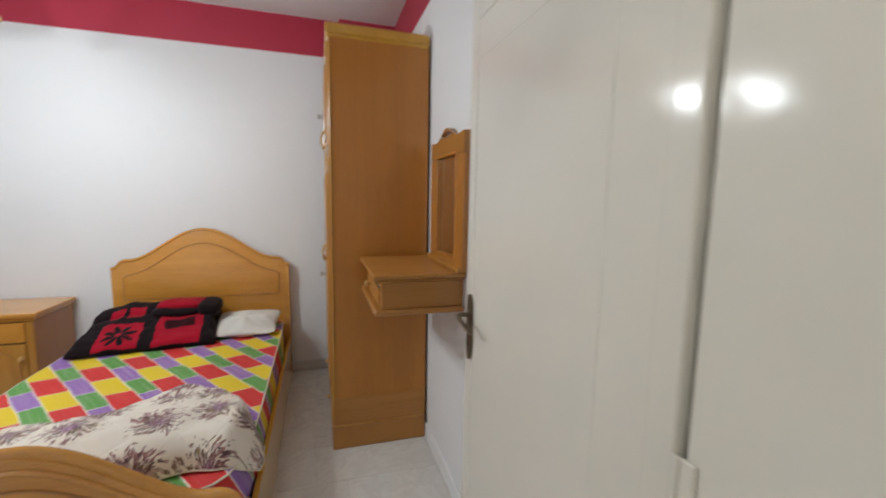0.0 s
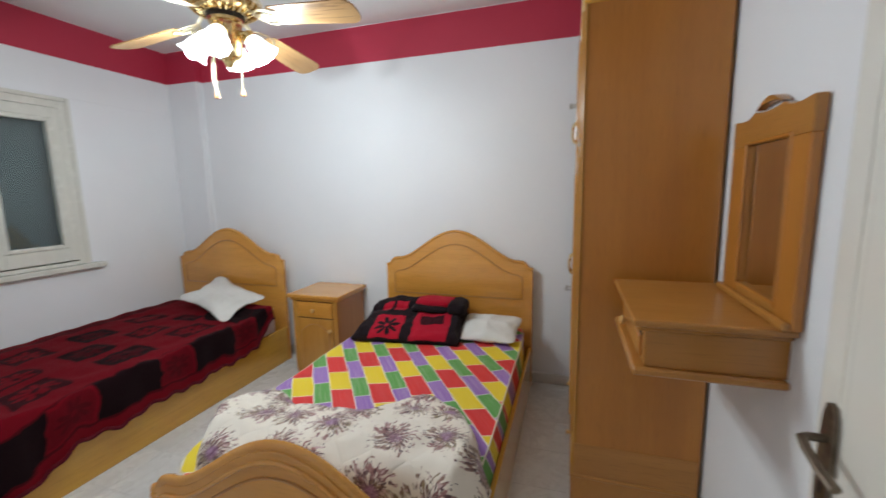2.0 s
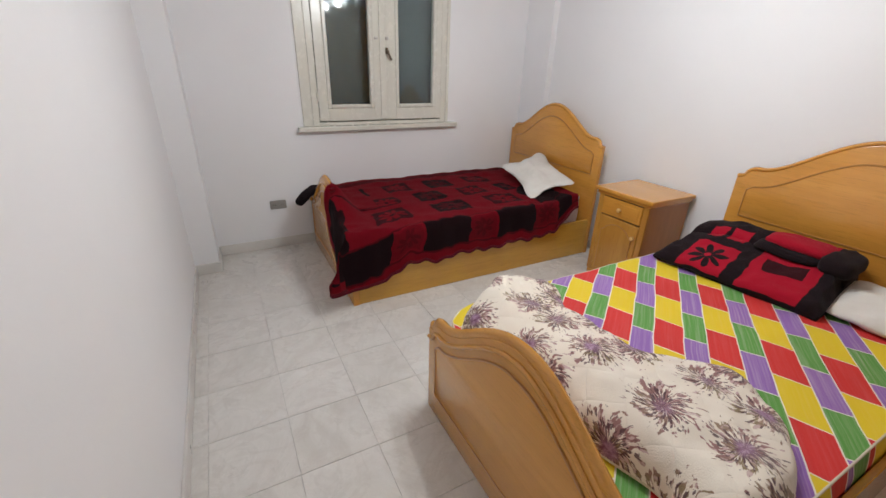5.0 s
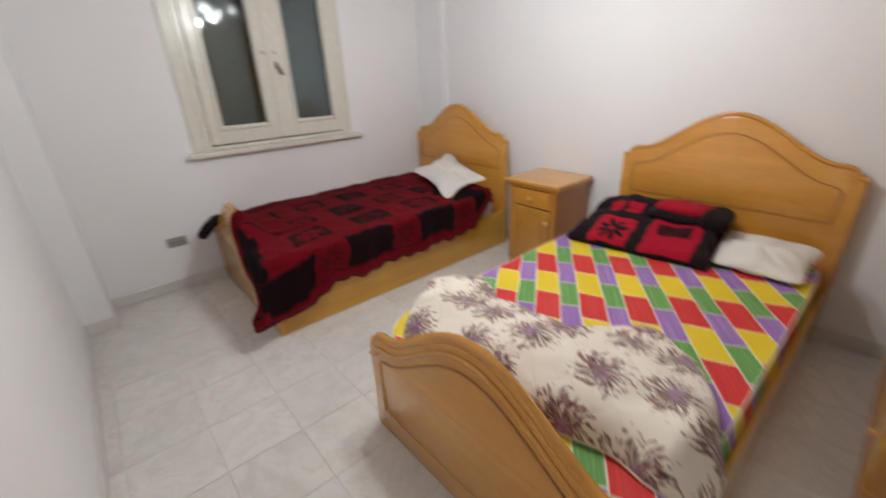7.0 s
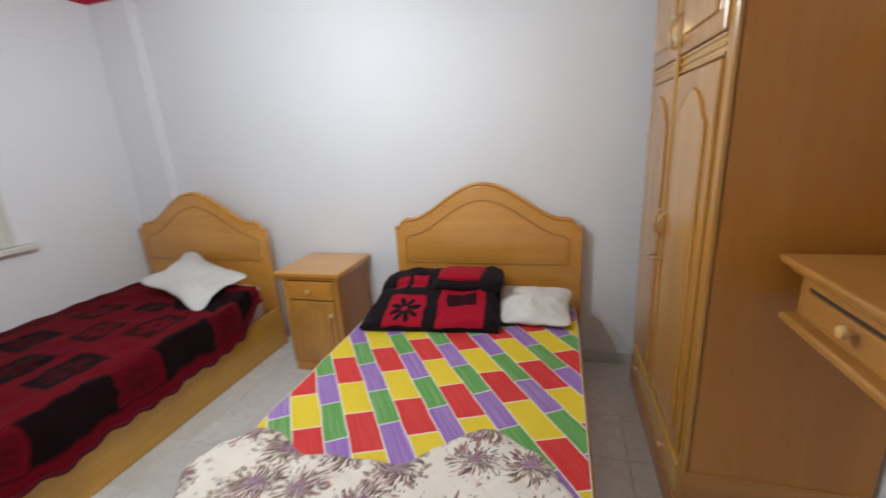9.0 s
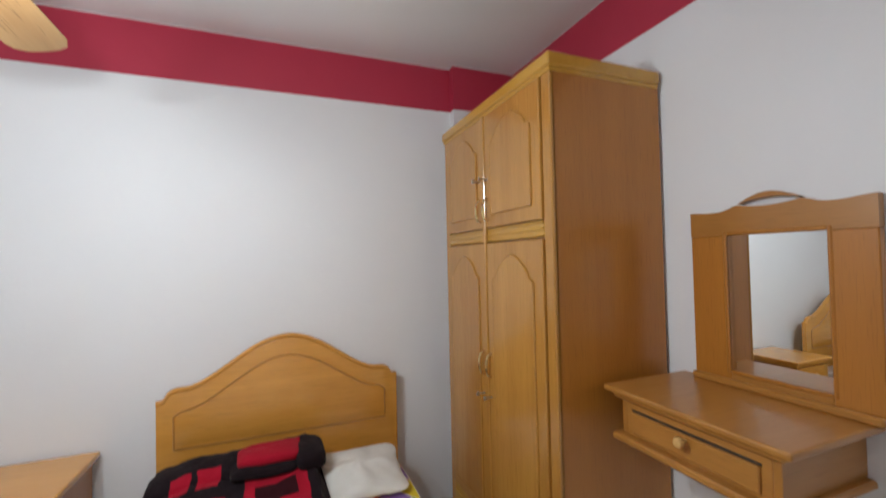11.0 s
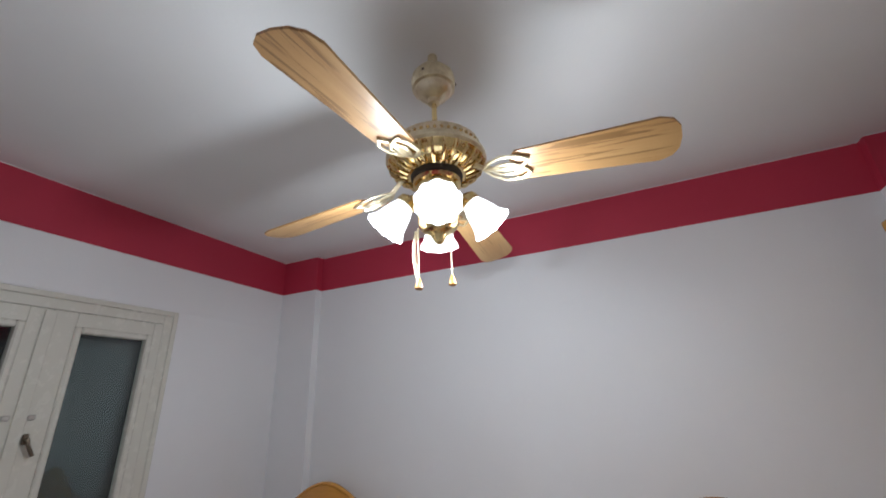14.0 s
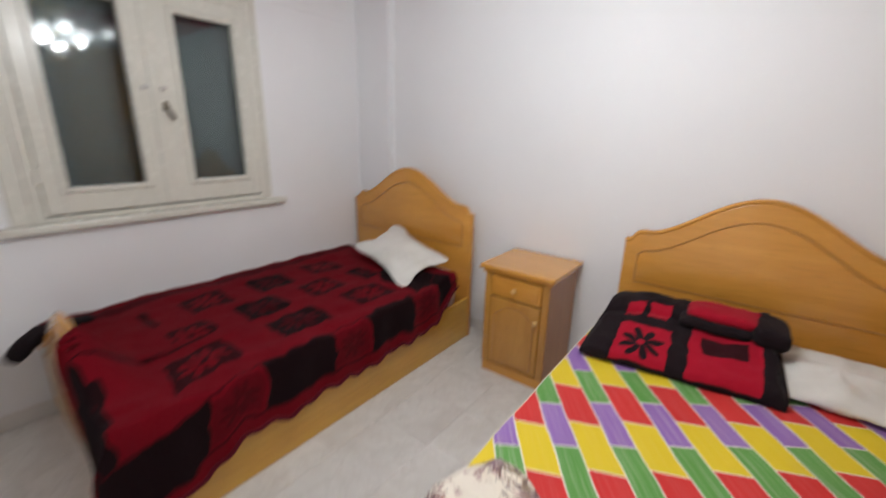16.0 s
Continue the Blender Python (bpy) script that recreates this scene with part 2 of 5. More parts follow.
def floral_material():
    """Cream quilt cover with sprays of thin purple and olive leaves round mauve flower heads."""
    n = Nodes("cream_floral_print")
    p = n.coord()
    bend = n.add("ShaderNodeVectorMath", 0, {0: n.add("ShaderNodeTexNoise", 1, {"Vector": p, "Scale": 13.0, "Detail": 2.0}), 1: (0.04, 0.04, 0.03)}, operation="MULTIPLY")
    x, y, z = n.xyz(n.add("ShaderNodeVectorMath", 0, {0: p, 1: bend}, operation="ADD"))
    flat = n.vec(x, n.math("ADD", y, n.math("MULTIPLY", z, 0.6)), 0.0)
    vor = n.tree.nodes.new("ShaderNodeTexVoronoi")
    vor.voronoi_dimensions = "2D"
    n.put(vor.inputs["Vector"], flat)
    n.put(vor.inputs["Scale"], 5.3)
    n.put(vor.inputs["Randomness"], 0.55)
    off = n.add("ShaderNodeVectorMath", 0, {0: flat, 1: vor.outputs["Position"]}, operation="SUBTRACT")
    ox, oy, oz = n.xyz(off)
    dist = n.math("MULTIPLY", n.add("ShaderNodeVectorMath", "Value", {0: off}, operation="LENGTH"), 5.3)
    rnd = n.xyz(vor.outputs["Color"])
    ang = n.math("ADD", n.math("ARCTAN2", oy, ox), n.math("MULTIPLY", dist, 0.7))

    def spray(fine, along, seed):
        """Noise drawn out from the middle of the flower: thin leaves that point outwards."""
        return n.noise(n.vec(n.math("MULTIPLY", n.math("COSINE", ang), fine), n.math("MULTIPLY", n.math("SINE", ang), fine),
                             n.math("ADD", n.math("MULTIPLY", dist, along), n.math("ADD", n.math("MULTIPLY", rnd[0], 40.0), seed))), 1.0, 2, 0.5)

    reach = n.math("ADD", dist, n.math("MULTIPLY", n.math("SUBTRACT", rnd[1], 0.5), 0.12))
    thin = n.math("ADD", 0.415, n.math("MULTIPLY", n.math("POWER", n.math("DIVIDE", reach, 0.60), 2.0), 0.27))
    leaf = n.ramp(n.math("SUBTRACT", spray(6.4, 6.5, 0.0), thin), 0.0, 0.03)
    dark = n.ramp(n.math("SUBTRACT", spray(8.2, 9.0, 7.0), n.math("ADD", thin, 0.07)), 0.0, 0.03)
    light = n.ramp(spray(5.0, 9.0, 15.0), 0.52, 0.60)
    cream = n.mix(n.noise(p, 3.0, 3), (0.80, 0.735, 0.64), (0.74, 0.665, 0.565))
    tint = n.mix(n.ramp(n.noise(p, 9.0, 2), 0.42, 0.58), (0.27, 0.12, 0.115), (0.23, 0.165, 0.08))
    col = n.mix(n.math("MULTIPLY", leaf, 0.95), cream, tint)
    col = n.mix(n.math("MULTIPLY", n.math("MULTIPLY", leaf, light), 0.85), col, (0.60, 0.44, 0.42))
    col = n.mix(n.math("MULTIPLY", dark, 0.9), col, (0.085, 0.035, 0.045))
    heart = n.ramp(n.math("ADD", dist, n.math("MULTIPLY", n.noise(p, 24, 2), 0.14)), 0.24, 0.15)
    petal = n.mix(n.ramp(n.noise(p, 60.0, 2), 0.38, 0.62), (0.16, 0.05, 0.13), (0.40, 0.23, 0.38))
    col = n.mix(n.math("MULTIPLY", heart, n.math("ADD", 0.35, n.math("MULTIPLY", rnd[2], 0.6))), col, petal)
    n.set(base_color=col, roughness=0.85)
    n.put(n.bsdf.inputs["Sheen Weight"], 0.2)
    # stitched diamonds
    sx, sy, sz = n.xyz(p)
    d1 = n.math("ABSOLUTE", n.math("SINE", n.math("MULTIPLY", n.math("ADD", sx, sy), 22.0)))
    d2 = n.math("ABSOLUTE", n.math("SINE", n.math("MULTIPLY", n.math("SUBTRACT", sx, sy), 22.0)))
    seam = n.math("POWER", n.math("MINIMUM", d1, d2), 0.35)
    n.bump(n.math("ADD", n.math("MULTIPLY", seam, 2.5), n.math("ADD", n.noise(p, 300, 2), n.noise(p, 20, 3))), 0.4, 0.005)
    return n.mat


FIELD = (0.275, 0.005, 0.016)
RED, DARK, MAROON = (0.36, 0.006, 0.022), (0.010, 0.006, 0.008), (0.095, 0.004, 0.010)


def fleece(n, colour, p):
    pile = n.noise(p, 220, 3, 0.7)
    n.set(base_color=n.mix(n.math("MULTIPLY", n.ramp(pile, 0.45, 0.75), 0.3), colour, n.mix(0.15, colour, (0.2, 0.05, 0.06))), roughness=0.95)
    n.put(n.bsdf.inputs["Sheen Weight"], 0.04)
    n.put(n.bsdf.inputs["Specular IOR Level"], 0.15)
    n.bump(n.math("ADD", pile, n.math("MULTIPLY", n.noise(p, 30, 3), 1.5)), 0.5, 0.004)


def motif(n, dx, dy, size, seed):
    """A square patch with a petalled figure in it: (square, figure)."""
    r = n.math("SQRT", n.math("ADD", n.math("POWER", dx, 2.0), n.math("POWER", dy, 2.0)))
    a = n.math("ARCTAN2", dy, dx)
    petal = n.math("ABSOLUTE", n.math("SINE", n.math("ADD", n.math("MULTIPLY", a, 4.0), seed)))
    figure = n.band(r, size * 0.16, n.math("MULTIPLY", n.math("ADD", n.math("POWER", petal, 0.7), 0.25), size * 0.66))
    box = n.math("MAXIMUM", n.math("ABSOLUTE", dx), n.math("ABSOLUTE", dy))
    return n.math("LESS_THAN", box, size), n.math("MULTIPLY", figure, n.math("LESS_THAN", box, size))


def bed_blanket_material():
    """Red and black fleece: a chequered border round a red field of dark figured squares."""
    n = Nodes("red_black_blanket_fleece")
    p = n.coord("UV")
    raw = n.coord()
    wob = n.noise(raw, 14, 2)
    s, t, _ = n.xyz(p)
    s = n.math("ADD", s, n.math("MULTIPLY", n.math("SUBTRACT", wob, 0.5), 0.05))
    t = n.math("ADD", t, n.math("MULTIPLY", n.math("SUBTRACT", n.noise(raw, 13, 2, 0.5, 0.4), 0.5), 0.05))
    # s runs in from the hanging hem, t from the head end
    far = n.math("SUBTRACT", 1.62, s)
    side = n.math("MINIMUM", s, far)
    end = n.math("MINIMUM", t, n.math("SUBTRACT", 2.25, t))
    tf = n.math("FRACT", n.math("DIVIDE", n.math("SUBTRACT", 2.15, t), 0.56))
    block = n.math("GREATER_THAN", tf, 0.40)
    block2 = n.math("LESS_THAN", n.math("FRACT", n.math("DIVIDE", n.math("SUBTRACT", s, 0.30), 0.62)), 0.85)
    border_s = n.math("MULTIPLY", n.band(s, 0.085, 0.32), n.math("GREATER_THAN", end, 0.08))
    border_e = n.math("MULTIPLY", n.band(end, 0.085, 0.38), n.band(s, 0.32, 0.80))
    bl_fig = motif(n, n.math("MULTIPLY", n.math("SUBTRACT", tf, 0.19), 0.56), n.math("SUBTRACT", s, 0.2), 0.10, 1.0)
    col = n.mix(n.math("MULTIPLY", n.math("MULTIPLY", border_s, bl_fig[0]), 0.35), FIELD, MAROON)
    col = n.mix(n.math("MULTIPLY", n.math("MULTIPLY", border_s, bl_fig[1]), 0.6), col, MAROON)
    col = n.mix(n.math("MULTIPLY", border_s, n.math("MULTIPLY", block, 0.97)), col, DARK)
    col = n.mix(n.math("MULTIPLY", border_e, n.math("MULTIPLY", block2, 0.97)), col, DARK)
    inner = n.math("MULTIPLY", n.math("MULTIPLY", n.math("GREATER_THAN", s, 0.40), n.math("GREATER_THAN", far, 0.16)), n.math("GREATER_THAN", end, 0.38))
    cs = n.math("DIVIDE", n.math("SUBTRACT", s, 0.40), 0.34)
    stag = n.math("FLOORED_MODULO", n.math("FLOOR", cs), 2.0)
    ct = n.math("ADD", n.math("DIVIDE", n.math("SUBTRACT", t, 0.36), 0.46), n.math("MULTIPLY", stag, 0.42))
    fig = motif(n, n.math("MULTIPLY", n.math("SUBTRACT", n.math("FRACT", cs), 0.5), 0.34), n.math("MULTIPLY", n.math("SUBTRACT", n.math("FRACT", ct), 0.5), 0.40), 0.118, 0.4)
    parity = n.math("FLOORED_MODULO", n.math("ADD", n.math("FLOOR", cs), n.math("FLOOR", ct)), 2.0)
    patch = n.mix(fig[1], n.mix(parity, (0.045, 0.004, 0.008), DARK), n.mix(parity, FIELD, MAROON))
    col = n.mix(n.math("MULTIPLY", inner, n.math("MULTIPLY", fig[0], 0.95)), col, patch)
    line = n.math("MAXIMUM", n.band(s, 0.32, 0.332), n.math("MAXIMUM", n.band(s, 0.068, 0.085), n.band(far, 0.05, 0.13)))
    col = n.mix(n.math("MULTIPLY", line, 0.8), col, MAROON)
    fleece(n, col, raw)
    return n.mat


def folded_blanket_material():
    n = Nodes("folded_red_black_fleece")
    raw = n.coord()
    u, v, _ = n.xyz(n.coord("UV"))
    u = n.math("ADD", u, n.math("MULTIPLY", n.math("SUBTRACT", n.noise(raw, 18, 2), 0.5), 0.02))
    flower = motif(n, n.math("SUBTRACT", u, 0.225), n.math("SUBTRACT", v, 0.145), 0.105, 0.3)
    col = n.mix(flower[0], DARK, RED)
    col = n.mix(flower[1], col, DARK)
    second = n.math("MULTIPLY", n.band(u, 0.40, 0.645), n.band(v, 0.035, 0.50))
    col = n.mix(second, col, RED)
    slot = n.math("MULTIPLY", n.band(u, n.math("SUBTRACT", 0.47, n.math("MULTIPLY", v, 0.12)), 0.60), n.band(v, 0.185, 0.265))
    col = n.mix(slot, col, (0.03, 0.004, 0.007))
    top = n.math("MULTIPLY", n.band(v, 0.305, 0.40), n.math("MAXIMUM", n.band(u, 0.12, 0.19), n.band(u, 0.215, 0.30)))
    col = n.mix(n.math("MULTIPLY", top, n.math("LESS_THAN", u, 0.36)), col, RED)
    fleece(n, col, raw)
    return n.mat


def plain_fleece(name, colour):
    n = Nodes(name)
    fleece(n, colour, n.coord())
    return n.mat


def plain_cloth(name, colour, dirt):
    n = Nodes(name)
    p = n.coord()
    n.set(base_color=n.mix(n.ramp(n.noise(p, 6, 4), 0.4, 0.75), colour, dirt), roughness=0.85)
    n.put(n.bsdf.inputs["Sheen Weight"], 0.2)
    cloth_relief(n, p, 380, 0.3)
    return n.mat


M["tile"] = tile_material()
M["patchwork"] = patchwork_material()
M["floral"] = floral_material()
M["blanket"] = bed_blanket_material()
M["folded"] = folded_blanket_material()
M["dark_fleece"] = plain_fleece("black_fleece", DARK)
M["maroon_fleece"] = plain_fleece("maroon_fleece", MAROON)
M["red_fleece"] = plain_fleece("red_fleece", RED)
M["pillow"] = plain_cloth("off_white_cotton", (0.74, 0.72, 0.68), (0.64, 0.62, 0.57))
M["piping"] = plain_cloth("cream_piping", (0.70, 0.64, 0.50), (0.58, 0.52, 0.40))
M["sheet"] = plain_cloth("pale_pink_cotton", (0.72, 0.62, 0.60), (0.64, 0.54, 0.53))


def mirror_material():
    n = Nodes("silvered_mirror")
    p = n.coord()
    n.set(base_color=(0.90, 0.92, 0.91), metallic=1.0, roughness=n.math("MULTIPLY", n.ramp(n.noise(p, 12, 3), 0.5, 0.9), 0.05))
    return n.mat


def glass_material():
    n = Nodes("clear_window_glass")
    p = n.coord()
    n.set(base_color=(0.80, 0.88, 0.87), roughness=n.math("ADD", 0.02, n.math("MULTIPLY", n.noise(p, 20, 3), 0.05)))
    n.put(n.bsdf.inputs["Transmission Weight"], 1.0)
    n.put(n.bsdf.inputs["IOR"], 1.5)
    n.bump(n.noise(p, 5, 2), 0.03, 0.01)
    return n.mat


def lit_glass(name, colour, strength):
    n = Nodes(name)
    p = n.coord()
    n.set(base_color=(0.85, 0.85, 0.85), roughness=0.35)
    n.put(n.bsdf.inputs["Emission Color"], colour)
    n.put(n.bsdf.inputs["Emission Strength"], n.math("MULTIPLY", strength, n.math("ADD", 0.75, n.math("MULTIPLY", n.noise(p, 30, 3), 0.5))))
    return n.mat


LAMP_COLOUR = (0.90, 0.96, 1.0)
M["mirror"] = mirror_material()
M["glass"] = glass_material()
M["shade"] = lit_glass("lit_frosted_shade", LAMP_COLOUR, SHADE_GLOW)
M["dim_shade"] = lit_glass("softly_lit_frosted_shade", LAMP_COLOUR, SHADE_GLOW * 0.5)
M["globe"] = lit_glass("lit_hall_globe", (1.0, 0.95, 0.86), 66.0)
M["bulb"] = lit_glass("lit_bulb", LAMP_COLOUR, SHADE_GLOW * 4)


# ---- mesh helpers ----
def mesh_of(name, bm, material, smooth=False):
    bm.normal_update()
    data = bpy.data.meshes.new(name)
    bm.to_mesh(data)
    bm.free()
    data.materials.append(material)
    if smooth:
        data.polygons.foreach_set("use_smooth", [True] * len(data.polygons))
        data.set_sharp_from_angle(angle=radians(42))
    return data


def part(name, bm, material, parent=None, label="", smooth=False):
    ob = new(name, mesh_of(name, bm, material, smooth))
    ob.parent = parent
    return tagged(ob, label)


def thing(name, label, category, place=(0, 0, 0), turn=0.0, group="", kind=""):
    ob = new(name)
    ob.empty_display_size = 0.1
    ob.matrix_basis = pose(*place, 0, 0, turn)
    return tagged(ob, label, category, group, kind)


def box(x0, y0, z0, x1, y1, z1, bevel=0.0, bm=None, segments=1):
    own = bmesh.new()
    bmesh.ops.create_cube(own, size=1.0, matrix=Matrix.LocRotScale(((x0 + x1) / 2, (y0 + y1) / 2, (z0 + z1) / 2), None,
                                                                  (abs(x1 - x0), abs(y1 - y0), abs(z1 - z0))))
    if bevel:
        bmesh.ops.bevel(own, geom=own.edges[:], offset=bevel, segments=segments, profile=0.5, affect="EDGES")
    return own if bm is None else join(bm, own)


def join(bm, other, m=None):
    if m is not None:
        other.transform(m)
    data = bpy.data.meshes.new("joined")
    other.to_mesh(data)
    other.free()
    bm.from_mesh(data)
    bpy.data.meshes.remove(data)
    return bm


def lathe(rings, steps=24, close=True, flute=None):
    """A turned body round z from (radius, height) rings."""
    bm = bmesh.new()
    loops = []
    for k, (r, z) in enumerate(rings):
        loop = []
        for i in range(steps):
            a = 2 * math.pi * i / steps
            rr = r * (flute(a, k) if flute else 1)
            loop.append(bm.verts.new((rr * math.cos(a), rr * math.sin(a), z)))
        loops.append(loop)
    for a, b in zip(loops, loops[1:]):
        for i in range(steps):
            bm.faces.new((a[i], a[(i + 1) % steps], b[(i + 1) % steps], b[i]))
    if close:
        bm.faces.new(list(reversed(loops[0])))
        bm.faces.new(loops[-1])
    bmesh.ops.recalc_face_normals(bm, faces=bm.faces[:])
    return bm


def sweep(points, radius, sides=8, flat=1.0, up=Vector((0, 1, 0))):
    """A rod along points; flat squeezes it across up."""
    bm = bmesh.new()
    pts = [Vector(p) for p in points]
    loops = []
    for k, p in enumerate(pts):
        d = (pts[min(k + 1, len(pts) - 1)] - pts[max(k - 1, 0)]).normalized()
        side = d.cross(up)
        side = side.normalized() if side.length > 1e-4 else Vector((1, 0, 0))
        top = side.cross(d).normalized()
        loops.append([bm.verts.new(p + radius * (math.cos(a) * side + flat * math.sin(a) * top))
                      for a in (2 * math.pi * i / sides for i in range(sides))])
    for a, b in zip(loops, loops[1:]):
        for i in range(sides):
            bm.faces.new((a[i], a[(i + 1) % sides], b[(i + 1) % sides], b[i]))
    bm.faces.new(loops[0])
    bm.faces.new(loops[-1])
    bmesh.ops.recalc_face_normals(bm, faces=bm.faces[:])
    return bm


def board(outline, y0, y1, bevel=0.0):
    """A plate in the xz plane from y0 to y1 with the given outline."""
    bm = bmesh.new()
    face = bm.faces.new([bm.verts.new((x, y0, z)) for x, z in outline])
    out = bmesh.ops.extrude_face_region(bm, geom=[face])
    bmesh.ops.translate(bm, vec=(0, y1 - y0, 0), verts=[v for v in out["geom"] if isinstance(v, bmesh.types.BMVert)])
    bmesh.ops.recalc_face_normals(bm, faces=bm.faces[:])
    if bevel:
        rim = [e for e in bm.edges if abs(e.verts[0].co.y - e.verts[1].co.y) < 1e-6]
        bmesh.ops.bevel(bm, geom=rim, offset=bevel, segments=2, profile=0.5, affect="EDGES")
    return bm


def grid(nu, nv, f, uv=None):
    """A sheet of nu x nv cells; f(u, v) gives the place, uv(u, v) the print's place."""
    bm = bmesh.new()
    rows = [[bm.verts.new(f(i / nu, j / nv)) for i in range(nu + 1)] for j in range(nv + 1)]
    layer = bm.loops.layers.uv.new("print") if uv else None
    for j in range(nv):
        for i in range(nu):
            face = bm.faces.new((rows[j][i], rows[j][i + 1], rows[j + 1][i + 1], rows[j + 1][i]))
            if uv:
                for loop, (a, b) in zip(face.loops, ((i, j), (i + 1, j), (i + 1, j + 1), (i, j + 1))):
                    loop[layer].uv = uv(a / nu, b / nv)
    return bm


def smoothstep(a, b, x):
    t = min(1.0, max(0.0, (x - a) / (b - a)))
    return t * t * (3 - 2 * t)


def rough(x, y, z=0.0, scale=1.0):
    return noise.noise(Vector((x * scale, y * scale, z * scale)))


# ---- the room: walls, floor, ceiling ----
WEST, EAST, SOUTH, NORTH, TOP = -3.83, 0.27, 1.045, 4.08, 2.728
COLUMN = 4.02            # face of the two columns in the north corners
BAND = 2.455             # lower edge of the painted band
TILE = 0.306


def setting(name, bm, material, label, category, smooth=False):
    return tagged(part(name, bm, material, None, label, smooth), label, category, "", "structure")


WIN = (2.02, 3.18, 0.965, 2.145)   # the window's opening: y, y, z, z
bm = box(WEST - 0.2, SOUTH - 0.145, 0, WEST, WIN[0], TOP)
box(WEST - 0.2, WIN[1], 0, WEST, NORTH + 0.15, TOP, bm=bm)
box(WEST - 0.2, WIN[0], 0, WEST, WIN[1], WIN[2], bm=bm)
box(WEST - 0.2, WIN[0], WIN[3], WEST, WIN[1], TOP, bm=bm)
setting("wall_west", bm, M["wall"], "white painted plaster wall with a window", "wall")
bm = box(WEST, NORTH, 0, EAST, NORTH + 0.15, TOP)
box(WEST, COLUMN, 0, -3.49, NORTH, TOP, bm=bm)
box(-0.15, COLUMN, 0, EAST, NORTH, TOP, bm=bm)
setting("wall_north", bm, M["wall"], "white painted plaster wall behind the headboards", "wall")
setting("wall_east", box(EAST, SOUTH - 0.145, 0, EAST + 0.15, NORTH + 0.15, TOP), M["wall"], "white painted plaster wall behind the wardrobe", "wall")
DOOR = (-0.76, 0.19, 2.08)     # the doorway: x, x, height
bm = box(WEST, SOUTH - 0.145, 0, DOOR[0], SOUTH, TOP)
box(DOOR[1], SOUTH - 0.145, 0, EAST, SOUTH, TOP, bm=bm)
box(DOOR[0], SOUTH - 0.145, DOOR[2], DOOR[1], SOUTH, TOP, bm=bm)
box(WEST, SOUTH, 0, -3.53, 1.20, TOP, bm=bm)
setting("wall_south", bm, M["wall"], "white painted plaster wall with the doorway", "wall")
setting("ceiling", box(WEST - 0.2, SOUTH - 0.145, TOP, EAST + 0.15, NORTH + 0.15, TOP + 0.15), M["ceiling"], "white painted ceiling", "ceiling")

# the hallway outside the door, closed round
HALL = (-1.7, 1.1, -1.0, SOUTH - 0.145)
bm = box(HALL[0] - 0.1, HALL[2] - 0.1, 0, HALL[0], HALL[3], TOP)
box(HALL[1], HALL[2] - 0.1, 0, HALL[1] + 0.1, HALL[3], TOP, bm=bm)
box(HALL[0], HALL[2] - 0.1, 0, HALL[1], HALL[2], TOP, bm=bm)
box(EAST + 0.15, HALL[3], 0, HALL[1] + 0.1, HALL[3] + 0.1, TOP, bm=bm)
setting("wall_hall", bm, M["wall"], "plain white walls of the hallway", "wall")
setting("ceiling_hall", box(HALL[0] - 0.1, HALL[2] - 0.1, TOP, HALL[1] + 0.1, HALL[3], TOP + 0.15), M["ceiling"], "white hallway ceiling", "ceiling")

# shallow lintel course over the window
setting("trim_lintel", box(WEST, 1.2, 2.18, WEST + 0.0025, COLUMN - 0.002, BAND - 0.001, 0.001), M["wall"], "shallow plaster step over the window", "plaster")

# painted crimson band under the ceiling
B = 0.004
bm = box(WEST, 1.20, BAND, WEST + B, COLUMN, TOP - 0.006)
setting("trim_band_west", bm, M["crimson"], "crimson painted band under the ceiling", "painted band")
bm = box(WEST + B, COLUMN - B, BAND, -3.49 + B, COLUMN, TOP - 0.006)
box(-3.49, COLUMN, BAND, -3.49 + B, NORTH, TOP - 0.006, bm=bm)
box(-3.49 + B, NORTH - B, BAND, -0.15 - B, NORTH, TOP - 0.006, bm=bm)
box(-0.15 - B, COLUMN, BAND, -0.15, NORTH, TOP - 0.006, bm=bm)
box(-0.15 - B, COLUMN - B, BAND, EAST - B, COLUMN, TOP - 0.006, bm=bm)
setting("trim_band_north", bm, M["crimson"], "crimson painted band under the ceiling", "painted band")
setting("trim_band_east", box(EAST - B, SOUTH + B, BAND, EAST, COLUMN, TOP - 0.006), M["crimson"], "crimson painted band under the ceiling", "painted band")
bm = box(-3.53, SOUTH, BAND, EAST - B, SOUTH + B, TOP - 0.006)
box(WEST + B, 1.20, BAND, -3.53, 1.20 + B, TOP - 0.006, bm=bm)
setting("trim_band_south", bm, M["crimson"], "crimson painted band under the ceiling", "painted band")

# marble skirting, in lengths along each wall
S, SH = 0.012, 0.08
bm = box(WEST, 1.20 + S, 0, WEST + S, COLUMN, SH, 0.003)
setting("baseboard_west", bm, M["skirting"], "grey marble tile skirting", "skirting")
bm = box(WEST + S, COLUMN - S, 0, -3.49 + S, COLUMN, SH, 0.003)
box(-3.49 + S, NORTH - S, 0, -0.15 - S, NORTH, SH, 0.003, bm)
box(-0.15 - S, COLUMN - S, 0, EAST - S, COLUMN, SH, 0.003, bm)
setting("baseboard_north", bm, M["skirting"], "grey marble tile skirting", "skirting")
setting("baseboard_east", box(EAST - S, SOUTH + 0.02, 0, EAST, COLUMN, SH, 0.003), M["wall"], "white painted skirting", "skirting")
